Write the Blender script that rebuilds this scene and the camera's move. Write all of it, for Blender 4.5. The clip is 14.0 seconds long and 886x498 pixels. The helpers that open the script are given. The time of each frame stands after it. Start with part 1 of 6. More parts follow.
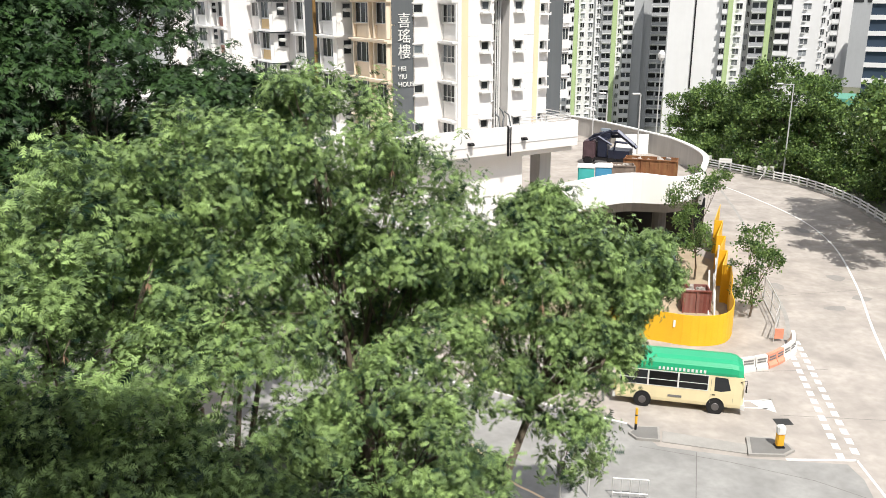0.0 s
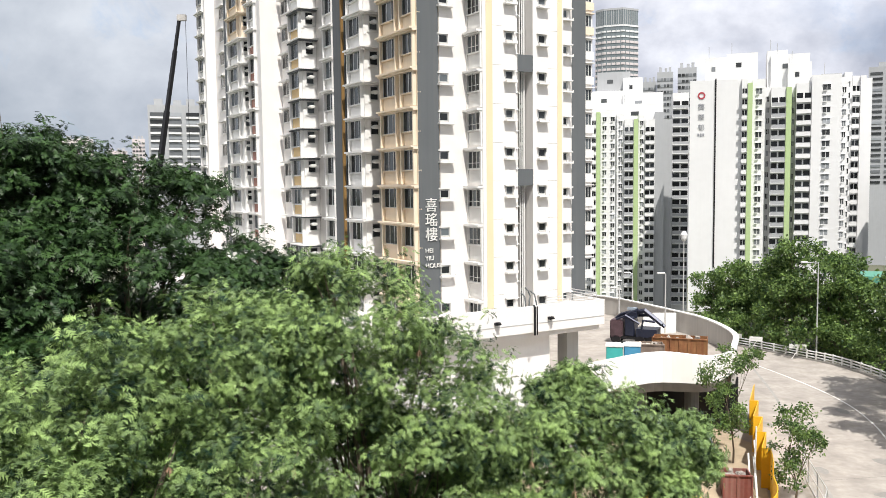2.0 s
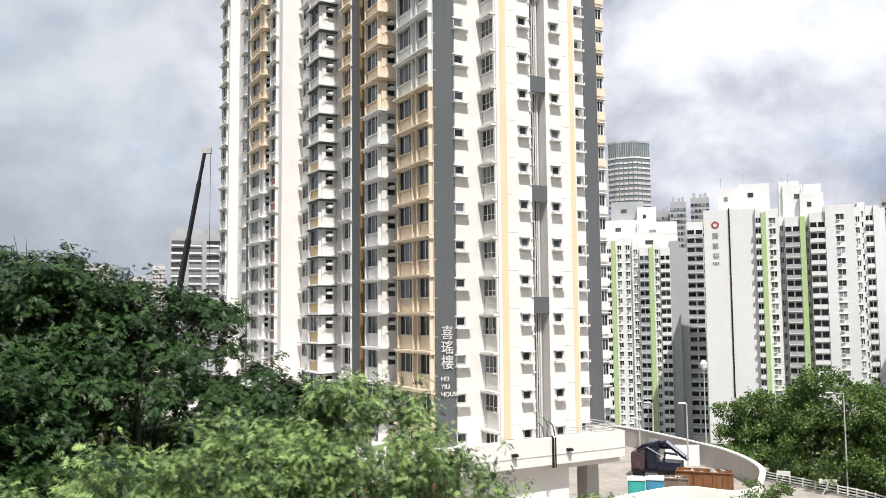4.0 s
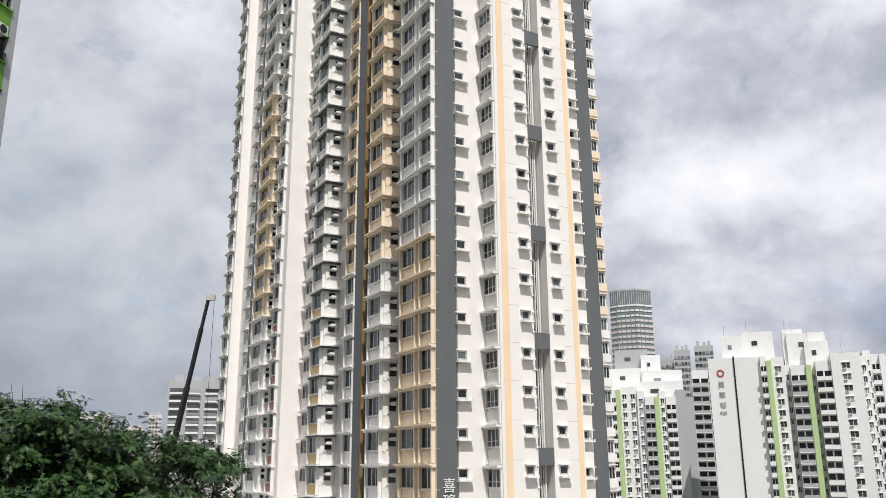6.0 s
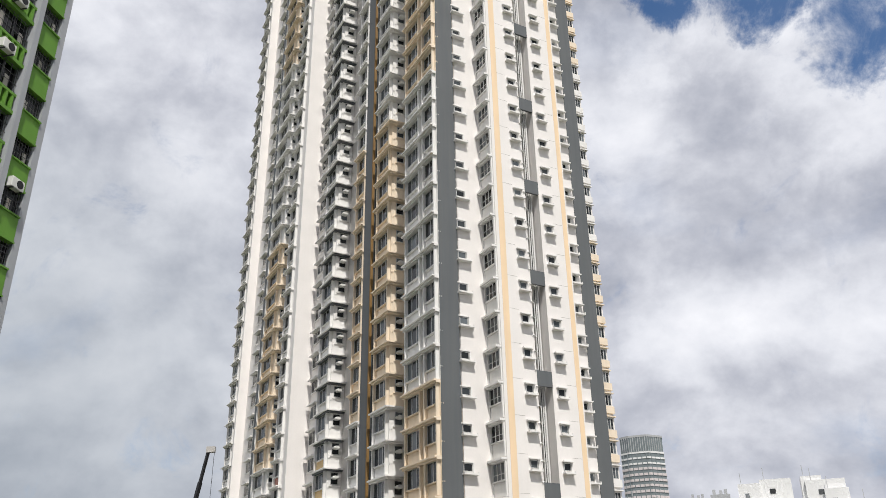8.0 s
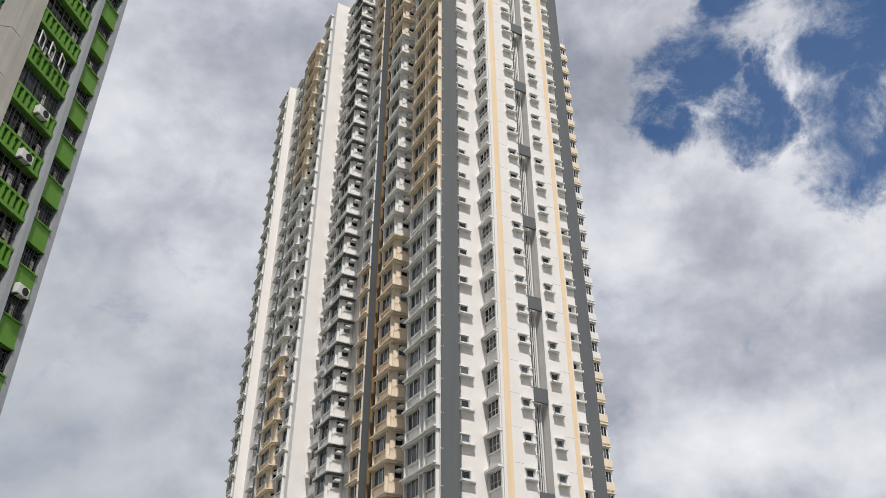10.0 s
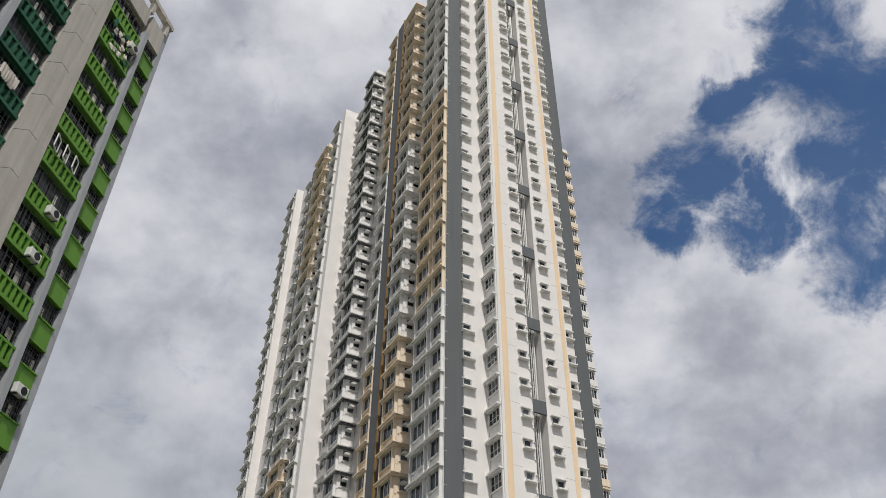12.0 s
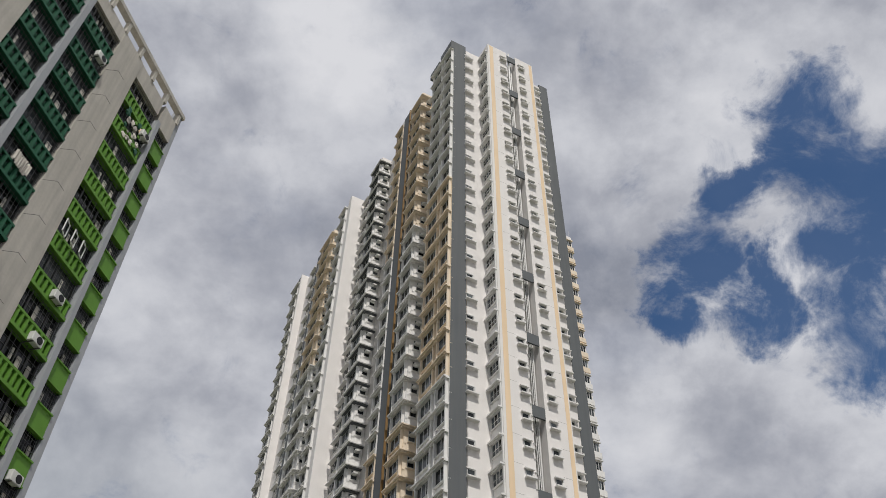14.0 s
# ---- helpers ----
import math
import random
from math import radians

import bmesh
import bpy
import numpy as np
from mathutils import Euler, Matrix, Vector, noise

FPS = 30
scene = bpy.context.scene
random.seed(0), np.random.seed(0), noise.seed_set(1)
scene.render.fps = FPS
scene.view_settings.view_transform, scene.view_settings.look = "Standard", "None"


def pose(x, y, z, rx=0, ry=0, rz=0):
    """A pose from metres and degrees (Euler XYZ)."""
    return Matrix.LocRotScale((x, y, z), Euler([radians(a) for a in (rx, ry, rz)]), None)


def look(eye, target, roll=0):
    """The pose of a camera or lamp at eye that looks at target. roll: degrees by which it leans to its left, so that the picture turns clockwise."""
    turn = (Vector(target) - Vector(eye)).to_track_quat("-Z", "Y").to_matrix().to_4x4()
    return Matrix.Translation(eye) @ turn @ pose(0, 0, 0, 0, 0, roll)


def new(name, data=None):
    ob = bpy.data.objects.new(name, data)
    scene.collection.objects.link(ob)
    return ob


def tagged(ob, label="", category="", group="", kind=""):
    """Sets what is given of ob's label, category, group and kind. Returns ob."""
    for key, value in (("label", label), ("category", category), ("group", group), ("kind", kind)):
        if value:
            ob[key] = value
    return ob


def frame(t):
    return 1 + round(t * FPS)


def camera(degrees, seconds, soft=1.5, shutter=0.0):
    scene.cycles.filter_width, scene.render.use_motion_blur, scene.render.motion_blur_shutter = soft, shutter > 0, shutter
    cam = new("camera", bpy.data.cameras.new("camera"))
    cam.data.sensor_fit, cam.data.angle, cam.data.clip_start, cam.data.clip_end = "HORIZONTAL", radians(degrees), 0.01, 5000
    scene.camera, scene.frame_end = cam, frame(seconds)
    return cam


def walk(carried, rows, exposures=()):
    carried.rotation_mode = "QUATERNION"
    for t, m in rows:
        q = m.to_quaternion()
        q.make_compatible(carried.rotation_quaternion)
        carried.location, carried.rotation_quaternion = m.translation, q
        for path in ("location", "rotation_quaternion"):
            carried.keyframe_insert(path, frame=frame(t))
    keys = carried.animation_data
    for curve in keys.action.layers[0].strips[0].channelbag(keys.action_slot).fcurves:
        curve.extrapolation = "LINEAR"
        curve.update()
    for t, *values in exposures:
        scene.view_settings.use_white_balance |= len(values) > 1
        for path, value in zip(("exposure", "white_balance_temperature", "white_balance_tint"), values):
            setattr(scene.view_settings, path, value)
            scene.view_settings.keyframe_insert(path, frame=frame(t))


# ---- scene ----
EYE_Z = 22.1
cam = camera(56.53, 14.0, soft=0.75)
PATH = [
    (0.0, pose(0, 0, EYE_Z, 73.16, 0.06, -0.00)),
    (0.5, pose(0, 0, EYE_Z, 75.83, 0.84, 0.33)),
    (1.0, pose(0, 0, EYE_Z, 80.16, 0.97, 0.75)),
    (1.5, pose(0, 0, EYE_Z, 83.19, 0.79, 1.04)),
    (2.0, pose(0, 0, EYE_Z, 85.61, 0.64, 1.78)),
    (2.5, pose(0, 0, EYE_Z, 87.80, 0.46, 2.08)),
    (3.0, pose(0, 0, EYE_Z, 90.08, 0.39, 2.44)),
    (5.5, pose(0, 0, EYE_Z, 101.82, 0.41, 3.13)),
    (6.0, pose(0, 0, EYE_Z, 104.69, 0.33, 3.02)),
    (6.5, pose(0, 0, EYE_Z, 107.17, 0.19, 2.96)),
    (7.0, pose(0, 0, EYE_Z, 109.90, 0.35, 3.23)),
    (7.5, pose(0, 0, EYE_Z, 112.62, 0.54, 3.19)),
    (8.0, pose(0, 0, EYE_Z, 114.81, 0.95, 3.56)),
    (10.5, pose(0, 0, EYE_Z, 124.62, -0.22, 3.22)),
    (11.0, pose(0, 0, EYE_Z, 126.41, -0.18, 3.23)),
    (11.5, pose(0, 0, EYE_Z, 128.12, -0.39, 3.29)),
    (12.0, pose(0, 0, EYE_Z, 129.79, -0.57, 3.26)),
    (12.5, pose(0, 0, EYE_Z, 131.45, -0.75, 3.19)),
    (13.0, pose(0, 0, EYE_Z, 132.85, -1.02, 3.05)),
    (13.5, pose(0, 0, EYE_Z, 134.11, -0.97, 3.53)),
    (14.0, pose(0, 0, EYE_Z, 135.76, -0.95, 3.31)),
]
EXPOSURES = [(0.0, 0.46), (3.0, 0.42), (5.5, 0.12), (7.5, 0.04), (10.5, -0.22), (14.0, -0.48)]
walk(cam, PATH, EXPOSURES)

# ---- daylight: broken cloud with a high sun behind the camera ----
SUN_DIR = Vector((0.28, -0.96, 1.64)).normalized()
SUN_EL = math.asin(SUN_DIR.z)


def make_world():
    w = bpy.data.worlds.new("sky")
    scene.world = w
    w.use_nodes = True
    nt = w.node_tree
    nt.nodes.clear()
    N, L = nt.nodes.new, nt.links.new
    out, bg = N("ShaderNodeOutputWorld"), N("ShaderNodeBackground")
    sky = N("ShaderNodeTexSky")
    sky.sky_type, sky.sun_disc = "NISHITA", False
    sky.sun_elevation = SUN_EL
    sky.sun_rotation = math.atan2(SUN_DIR.x, SUN_DIR.y)
    sky.air_density, sky.dust_density, sky.ozone_density = 1.0, 0.6, 2.0
    blue = N("ShaderNodeMix")
    blue.data_type, blue.blend_type = "RGBA", "MULTIPLY"
    blue.inputs[0].default_value = 1.0
    blue.inputs[7].default_value = (0.05, 0.082, 0.108, 1)
    L(sky.outputs[0], blue.inputs[6])
    tc = N("ShaderNodeTexCoord")

    def noise_tex(scale, detail, rough, dist, off, stretch=(1, 1, 1)):
        m = N("ShaderNodeMapping")
        m.inputs["Location"].default_value = off
        m.inputs["Scale"].default_value = stretch
        L(tc.outputs["Generated"], m.inputs[0])
        n = N("ShaderNodeTexNoise")
        n.inputs["Scale"].default_value, n.inputs["Detail"].default_value = scale, detail
        n.inputs["Roughness"].default_value, n.inputs["Distortion"].default_value = rough, dist
        L(m.outputs[0], n.inputs["Vector"])
        return n

    def calc(op, a, b, c=None):
        n = N("ShaderNodeMath")
        n.operation = op
        for i, v in enumerate((a, b, c)):
            if v is None:
                continue
            if isinstance(v, (int, float)):
                n.inputs[i].default_value = v
            else:
                L(v, n.inputs[i])
        return n.outputs[0]

    def remap(v, a, b, c, d, smooth=True):
        n = N("ShaderNodeMapRange")
        n.interpolation_type = "SMOOTHSTEP" if smooth else "LINEAR"
        for i, x in enumerate((a, b, c, d)):
            n.inputs[i + 1].default_value = x
        L(v, n.inputs[0])
        return n.outputs[0]

    def toward(v, src=None):
        d = N("ShaderNodeVectorMath")
        d.operation = "DOT_PRODUCT"
        d.inputs[1].default_value = Vector(v).normalized()
        L(src or tc.outputs["Generated"], d.inputs[0])
        return d.outputs["Value"]

    # where the cloud breaks: a wide gap high ahead, crossed by torn wisps
    edge = noise_tex(7.0, 10, 0.62, 0.3, (0.3, 1.7, 0.2)).outputs[0]
    warp = noise_tex(9.0, 10, 0.66, 0.25, (0.3, 1.7, 0.2)).outputs["Color"]
    push = N("ShaderNodeVectorMath")
    push.operation = "MULTIPLY_ADD"
    push.inputs[1].default_value = (0.18, 0.18, 0.18)
    L(warp, push.inputs[0])
    shift = N("ShaderNodeVectorMath")
    shift.operation = "SUBTRACT"
    L(tc.outputs["Generated"], shift.inputs[0])
    shift.inputs[1].default_value = (0.09, 0.09, 0.09)
    L(shift.outputs[0], push.inputs[2])
    unit = N("ShaderNodeVectorMath")
    unit.operation = "NORMALIZE"
    L(push.outputs[0], unit.inputs[0])
    gap = None
    for v, size in (
        ((0.355, 0.538, 0.765), 0.00059),
        ((0.336, 0.574, 0.747), 0.00027),
        ((0.317, 0.607, 0.729), 0.00027),
        ((0.277, 0.634, 0.722), 0.00041),
        ((0.365, 0.597, 0.714), 0.00071),
        ((0.401, 0.593, 0.698), 0.00085),
        ((0.255, 0.671, 0.696), 0.00050),
        ((0.228, 0.696, 0.681), 0.00038),
        ((0.225, 0.739, 0.635), 0.00026),
        ((0.294, 0.717, 0.632), 0.00030),
        ((0.314, 0.698, 0.644), 0.00027),
        ((0.403, 0.646, 0.648), 0.00085),
        ((0.393, 0.693, 0.604), 0.00079),
        ((0.413, 0.711, 0.570), 0.00060),
    ):
        k = calc("DIVIDE", calc("SUBTRACT", 1.0, toward(v, unit.outputs[0])), size)
        gap = k if gap is None else calc("SMOOTH_MIN", gap, k, 0.6)
    gap = calc("ADD", gap, calc("MULTIPLY", calc("SUBTRACT", edge, 0.5), 2.4))
    wisp = noise_tex(11.0, 13, 0.68, 0.5, (1.1, 0.6, 2.3)).outputs[0]
    torn = calc("ADD", remap(gap, 0.0, 5.0, 0.0, 1.0, False), calc("MULTIPLY", calc("SUBTRACT", wisp, 0.5), 2.2))
    thin = noise_tex(3.1, 9, 0.6, 0.2, (4.2, 1.3, 0.9), (1, 1, 1.6)).outputs[0]
    cover = calc("MULTIPLY", remap(torn, -0.05, 0.85, 0.05, 1.0), remap(thin, 0.56, 0.7, 1.0, 0.85))
    # cloud body: broad masses, torn detail
    mass = noise_tex(2.4, 4, 0.52, 0.15, (2.2, 0.4, 1.3), (1, 1, 1.9)).outputs[0]
    fine = noise_tex(6.0, 12, 0.58, 0.1, (0.7, 3.1, 0.4), (1, 1, 1.25)).outputs[0]
    tone = calc("ADD", calc("MULTIPLY", mass, 0.55), calc("MULTIPLY", fine, 0.45))
    # thin sunlit billows round the gap
    tone = calc("ADD", tone, remap(gap, 2.0, 26.0, 0.06, 0.0))
    ramp = N("ShaderNodeValToRGB")
    e = ramp.color_ramp.elements
    e[0].position, e[0].color = 0.39, (0.34, 0.365, 0.44, 1)
    e[1].position, e[1].color = 0.63, (0.96, 0.965, 1.01, 1)
    m1 = e.new(0.47)
    m1.color = (0.53, 0.548, 0.618, 1)
    m2 = e.new(0.55)
    m2.color = (0.78, 0.795, 0.855, 1)
    L(tone, ramp.inputs[0])
    # a heavier rain bank low to the left of the tower
    bank = remap(toward((-0.62, 0.78, 0.12)), 0.84, 1.0, 0.0, 0.6)
    dark = N("ShaderNodeMix")
    dark.data_type = "RGBA"
    dark.inputs[7].default_value = (0.34, 0.39, 0.44, 1)
    L(bank, dark.inputs[0])
    L(ramp.outputs[0], dark.inputs[6])
    mix = N("ShaderNodeMix")
    mix.data_type = "RGBA"
    L(cover, mix.inputs[0])
    L(blue.outputs[2], mix.inputs[6])
    L(dark.outputs[2], mix.inputs[7])
    L(mix.outputs[2], bg.inputs[0])
    bg.inputs[1].default_value = 1.0
    L(bg.outputs[0], out.inputs[0])


make_world()
sun = new("sun", bpy.data.lights.new("sun", "SUN"))
sun.data.energy, sun.data.angle, sun.data.color = 4.3, radians(0.6), (1.0, 0.96, 0.9)
sun.matrix_world = look(SUN_DIR * 200, (0, 0, 0))

# ---- materials ----
def material(name, color, rough=0.7, metal=0.0, var=0.12, scale=1.5, fine=25.0, bump=0.15, streak=0.0, rand=0.0, dirt=None, spec=0.4):
    """A surface with broad mottling, fine grain and, where asked for, rain streaks."""
    m = bpy.data.materials.new(name)
    m.use_nodes = True
    nt = m.node_tree
    N, L = nt.nodes.new, nt.links.new
    b = nt.nodes["Principled BSDF"]
    b.inputs["Roughness"].default_value, b.inputs["Metallic"].default_value = rough, metal
    b.inputs["Specular IOR Level"].default_value = spec
    tc = N("ShaderNodeTexCoord")
    geo = N("ShaderNodeNewGeometry")

    def tex(s, detail, stretch=None):
        n = N("ShaderNodeTexNoise")
        n.inputs["Scale"].default_value, n.inputs["Detail"].default_value = s, detail
        if stretch:
            mp = N("ShaderNodeMapping")
            mp.inputs["Scale"].default_value = stretch
            L(geo.outputs["Position"], mp.inputs[0])
            L(mp.outputs[0], n.inputs["Vector"])
        else:
            L(geo.outputs["Position"], n.inputs["Vector"])
        return n.outputs[0]

    def mixin(col, fac, amount, other, mode="MIX"):
        r = N("ShaderNodeMapRange")
        r.inputs[1].default_value, r.inputs[2].default_value = 0.35, 0.7
        r.inputs[3].default_value, r.inputs[4].default_value = 0.0, amount
        L(fac, r.inputs[0])
        x = N("ShaderNodeMix")
        x.data_type, x.blend_type = "RGBA", mode
        L(r.outputs[0], x.inputs[0])
        if isinstance(col, tuple):
            x.inputs[6].default_value = (*col, 1)
        else:
            L(col, x.inputs[6])
        x.inputs[7].default_value = (*other, 1)
        return x.outputs[2]

    low = tuple(c * 0.55 for c in color)
    d = dirt or tuple(c * 0.5 for c in color)
    col = mixin(color, tex(scale, 4), var * 2.2, low)
    grain = tex(fine, 3)
    col = mixin(col, grain, var * 1.2, low)
    if streak:
        col = mixin(col, tex(1.0, 4, (2.5, 2.5, 0.12)), streak, d)
    if rand:
        oi = N("ShaderNodeObjectInfo")
        hs = N("ShaderNodeHueSaturation")
        mr = N("ShaderNodeMapRange")
        mr.inputs[3].default_value, mr.inputs[4].default_value = 1 - rand, 1 + rand
        L(oi.outputs["Random"], mr.inputs[0])
        L(mr.outputs[0], hs.inputs["Value"])
        L(col, hs.inputs["Color"])
        col = hs.outputs[0]
    L(col, b.inputs["Base Color"])
    if bump:
        bp = N("ShaderNodeBump")
        bp.inputs["Strength"].default_value, bp.inputs["Distance"].default_value = bump, 0.02
        L(grain, bp.inputs["Height"])
        L(bp.outputs[0], b.inputs["Normal"])
    return m


def glass_material(name, tint, rough=0.08):
    """Window glass with a dim interior or curtain behind it: dark, glossy, uneven from pane to pane."""
    m = bpy.data.materials.new(name)
    m.use_nodes = True
    nt = m.node_tree
    N, L = nt.nodes.new, nt.links.new
    b = nt.nodes["Principled BSDF"]
    oi = N("ShaderNodeObjectInfo")
    pw = N("ShaderNodeMath")
    pw.operation = "POWER"
    pw.inputs[1].default_value = 2.6
    L(oi.outputs["Random"], pw.inputs[0])
    mr = N("ShaderNodeMapRange")
    mr.inputs[3].default_value, mr.inputs[4].default_value = 0.4, 4.4
    L(pw.outputs[0], mr.inputs[0])
    x = N("ShaderNodeVectorMath")
    x.operation = "SCALE"
    x.inputs[0].default_value = tint
    L(mr.outputs[0], x.inputs["Scale"])
    L(x.outputs[0], b.inputs["Base Color"])
    b.inputs["Roughness"].default_value = rough
    b.inputs["Specular IOR Level"].default_value = 0.3
    return m


def leaf_material(name, color, lit_tone, trans=0.25):
    m = bpy.data.materials.new(name)
    m.use_nodes = True
    nt = m.node_tree
    N, L = nt.nodes.new, nt.links.new
    b = nt.nodes["Principled BSDF"]
    geo = N("ShaderNodeNewGeometry")
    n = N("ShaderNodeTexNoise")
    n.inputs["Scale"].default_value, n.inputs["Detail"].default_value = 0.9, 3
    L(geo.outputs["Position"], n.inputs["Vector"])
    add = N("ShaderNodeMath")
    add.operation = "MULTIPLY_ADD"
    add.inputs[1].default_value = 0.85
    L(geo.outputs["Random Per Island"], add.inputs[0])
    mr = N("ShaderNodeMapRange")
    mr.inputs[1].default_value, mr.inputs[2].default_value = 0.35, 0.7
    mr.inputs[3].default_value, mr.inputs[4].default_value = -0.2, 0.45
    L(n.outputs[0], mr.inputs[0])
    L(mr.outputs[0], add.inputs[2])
    # random mix per leaf between the dark and the lighter tone
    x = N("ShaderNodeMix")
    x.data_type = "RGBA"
    x.inputs[6].default_value, x.inputs[7].default_value = (*color, 1), (*lit_tone, 1)
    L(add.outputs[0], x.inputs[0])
    L(x.outputs[2], b.inputs["Base Color"])
    b.inputs["Roughness"].default_value = 0.48
    b.inputs["Specular IOR Level"].default_value = 0.3
    t = N("ShaderNodeBsdfTranslucent")
    L(x.outputs[2], t.inputs[0])
    s = N("ShaderNodeMixShader")
    s.inputs[0].default_value = trans
    L(b.outputs[0], s.inputs[1])
    L(t.outputs[0], s.inputs[2])
    L(s.outputs[0], nt.nodes["Material Output"].inputs[0])
    return m


WHITE = material("white_paint", (0.81, 0.78, 0.755), 0.75, var=0.05, scale=0.4, fine=8, bump=0.08, streak=0.07, dirt=(0.58, 0.56, 0.52))
WHITE_B = material("white_bay_paint", (0.79, 0.78, 0.76), 0.75, var=0.05, scale=0.5, bump=0.08, streak=0.12, dirt=(0.48, 0.46, 0.43))
CREAM = material("cream_paint", (0.82, 0.70, 0.55), 0.75, var=0.06, scale=0.5, bump=0.08, streak=0.15)
YELLOW = material("yellow_band_paint", (0.86, 0.66, 0.44), 0.7, var=0.05, scale=0.4, bump=0.05, streak=0.12)
ORANGE = material("orange_panel_paint", (0.66, 0.48, 0.25), 0.7, var=0.08)
RED = material("red_panel_paint", (0.37, 0.19, 0.15), 0.7, var=0.08)
GREY = material("dark_grey_paint", (0.11, 0.12, 0.128), 0.75, var=0.08, scale=0.3, bump=0.05, streak=0.15, dirt=(0.2, 0.2, 0.19))
BROWN = material("brown_strip_paint", (0.24, 0.14, 0.045), 0.7, var=0.1)
GREYWALL = material("light_grey_paint", (0.50, 0.48, 0.455), 0.8, var=0.06, scale=0.4, bump=0.08, streak=0.2)
GLASS = glass_material("window_glass", (0.035, 0.04, 0.043))
ALU = material("aluminium_frame", (0.60, 0.60, 0.59), 0.45, metal=0.3, var=0.04, bump=0.0)
PIPE = material("white_pipe_plastic", (0.72, 0.72, 0.70), 0.5, var=0.05, bump=0.0)
ACM = material("air_conditioner_case", (0.66, 0.66, 0.63), 0.5, var=0.08, bump=0.0)
BLACKM = material("black_metal", (0.02, 0.02, 0.022), 0.45, metal=0.4, var=0.1, bump=0.05)
ROADM = material("concrete_road", (0.44, 0.40, 0.36), 0.9, var=0.34, scale=0.4, fine=1.7, bump=0.2, dirt=(0.25, 0.24, 0.22))
LANEM = material("grey_lane_concrete", (0.33, 0.325, 0.31), 0.9, var=0.3, scale=0.5, fine=2.2, bump=0.2, dirt=(0.22, 0.22, 0.21))
GROUNDM = material("bare_ground", (0.13, 0.135, 0.09), 0.95, var=0.25, scale=0.05, fine=0.6, bump=0.3)
PAINTW = material("road_paint", (0.78, 0.78, 0.75), 0.7, var=0.12, scale=1.5, fine=9, bump=0.0)
# near-black to bright tones paint shaded gaps and sunlit highlights into the leaves
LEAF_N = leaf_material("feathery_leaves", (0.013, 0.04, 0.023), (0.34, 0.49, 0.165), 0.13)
LEAF_D = leaf_material("dark_leaves", (0.011, 0.028, 0.011), (0.05, 0.105, 0.028), 0.1)
LEAF_R = leaf_material("broad_leaves", (0.03, 0.07, 0.024), (0.2, 0.3, 0.08), 0.2)
BARK = material("bark", (0.17, 0.135, 0.10), 0.9, var=0.3, scale=3, bump=0.5)


# ---- mesh helpers ----
def link_mesh(name, me, parent=None, label="", mats=()):
    ob = new(name, me)
    for m in mats:
        me.materials.append(m)
    if parent:
        ob.parent = parent
    if label:
        ob["label"] = label
    return ob


def part(name, bm, mat, parent, label=""):
    me = bpy.data.meshes.new(name)
    bm.to_mesh(me)
    bm.free()
    return link_mesh(name, me, parent, label, mat if isinstance(mat, (list, tuple)) else [mat])


def add_box(bm, x0, y0, z0, x1, y1, z1, mi=0, m=None):
    c = [(x0, y0, z0), (x1, y0, z0), (x1, y1, z0), (x0, y1, z0), (x0, y0, z1), (x1, y0, z1), (x1, y1, z1), (x0, y1, z1)]
    v = [bm.verts.new(m @ Vector(p) if m else p) for p in c]
    for f in ((3, 2, 1, 0), (4, 5, 6, 7), (0, 1, 5, 4), (1, 2, 6, 5), (2, 3, 7, 6), (3, 0, 4, 7)):
        bm.faces.new([v[i] for i in f]).material_index = mi


def add_prism(bm, pts, z0, z1, mi=0):
    """An upright prism over a plan outline (counter-clockwise)."""
    lo = [bm.verts.new((x, y, z0)) for x, y in pts]
    hi = [bm.verts.new((x, y, z1)) for x, y in pts]
    n = len(pts)
    bm.faces.new(lo[::-1]).material_index = mi
    bm.faces.new(hi).material_index = mi
    for i in range(n):
        bm.faces.new((lo[i], lo[(i + 1) % n], hi[(i + 1) % n], hi[i])).material_index = mi


def add_tube(bm, pts, r, sides=6, mi=0):
    """A tube along points; r is one radius or one for each point."""
    rings = []
    pts = [Vector(p) for p in pts]
    for i, p in enumerate(pts):
        d = (pts[min(i + 1, len(pts) - 1)] - pts[max(i - 1, 0)]).normalized()
        a = d.cross(Vector((0.3, 0.2, 1)) if abs(d.z) < 0.9 else Vector((1, 0.2, 0))).normalized()
        b = d.cross(a)
        rr = r[i] if isinstance(r, (list, tuple)) else r
        rings.append([bm.verts.new(p + (a * math.cos(k * 2 * math.pi / sides) + b * math.sin(k * 2 * math.pi / sides)) * rr) for k in range(sides)])
    for q, s in zip(rings, rings[1:]):
        for k in range(sides):
            bm.faces.new((q[k], q[(k + 1) % sides], s[(k + 1) % sides], s[k])).material_index = mi
    bm.faces.new(rings[0]).material_index = mi
    bm.faces.new(rings[-1][::-1]).material_index = mi


def thing(name, label, category, m=None, group="", kind=""):
    ob = new(name)
    if m is not None:
        ob.matrix_world = m
    return tagged(ob, label, category, group, kind)


def box_part(name, parent, mat, x0, y0, z0, x1, y1, z1, label="", m=None):
    bm = bmesh.new()
    add_box(bm, x0, y0, z0, x1, y1, z1, 0, m)
    return part(name, bm, mat, parent, label)

# ---- the white tower block: local x along its front, y along its long side ----
TOWER_M = Matrix.Translation((-3.37, 58.5, 0)) @ pose(0, 0, 0, 0, 0, 32)
STOREY, FLOOR0, ROOF_Z = 2.75, 22.4, 122.6
FLOORS = range(-3, 37)


def floor_z(k):
    return FLOOR0 + STOREY * k


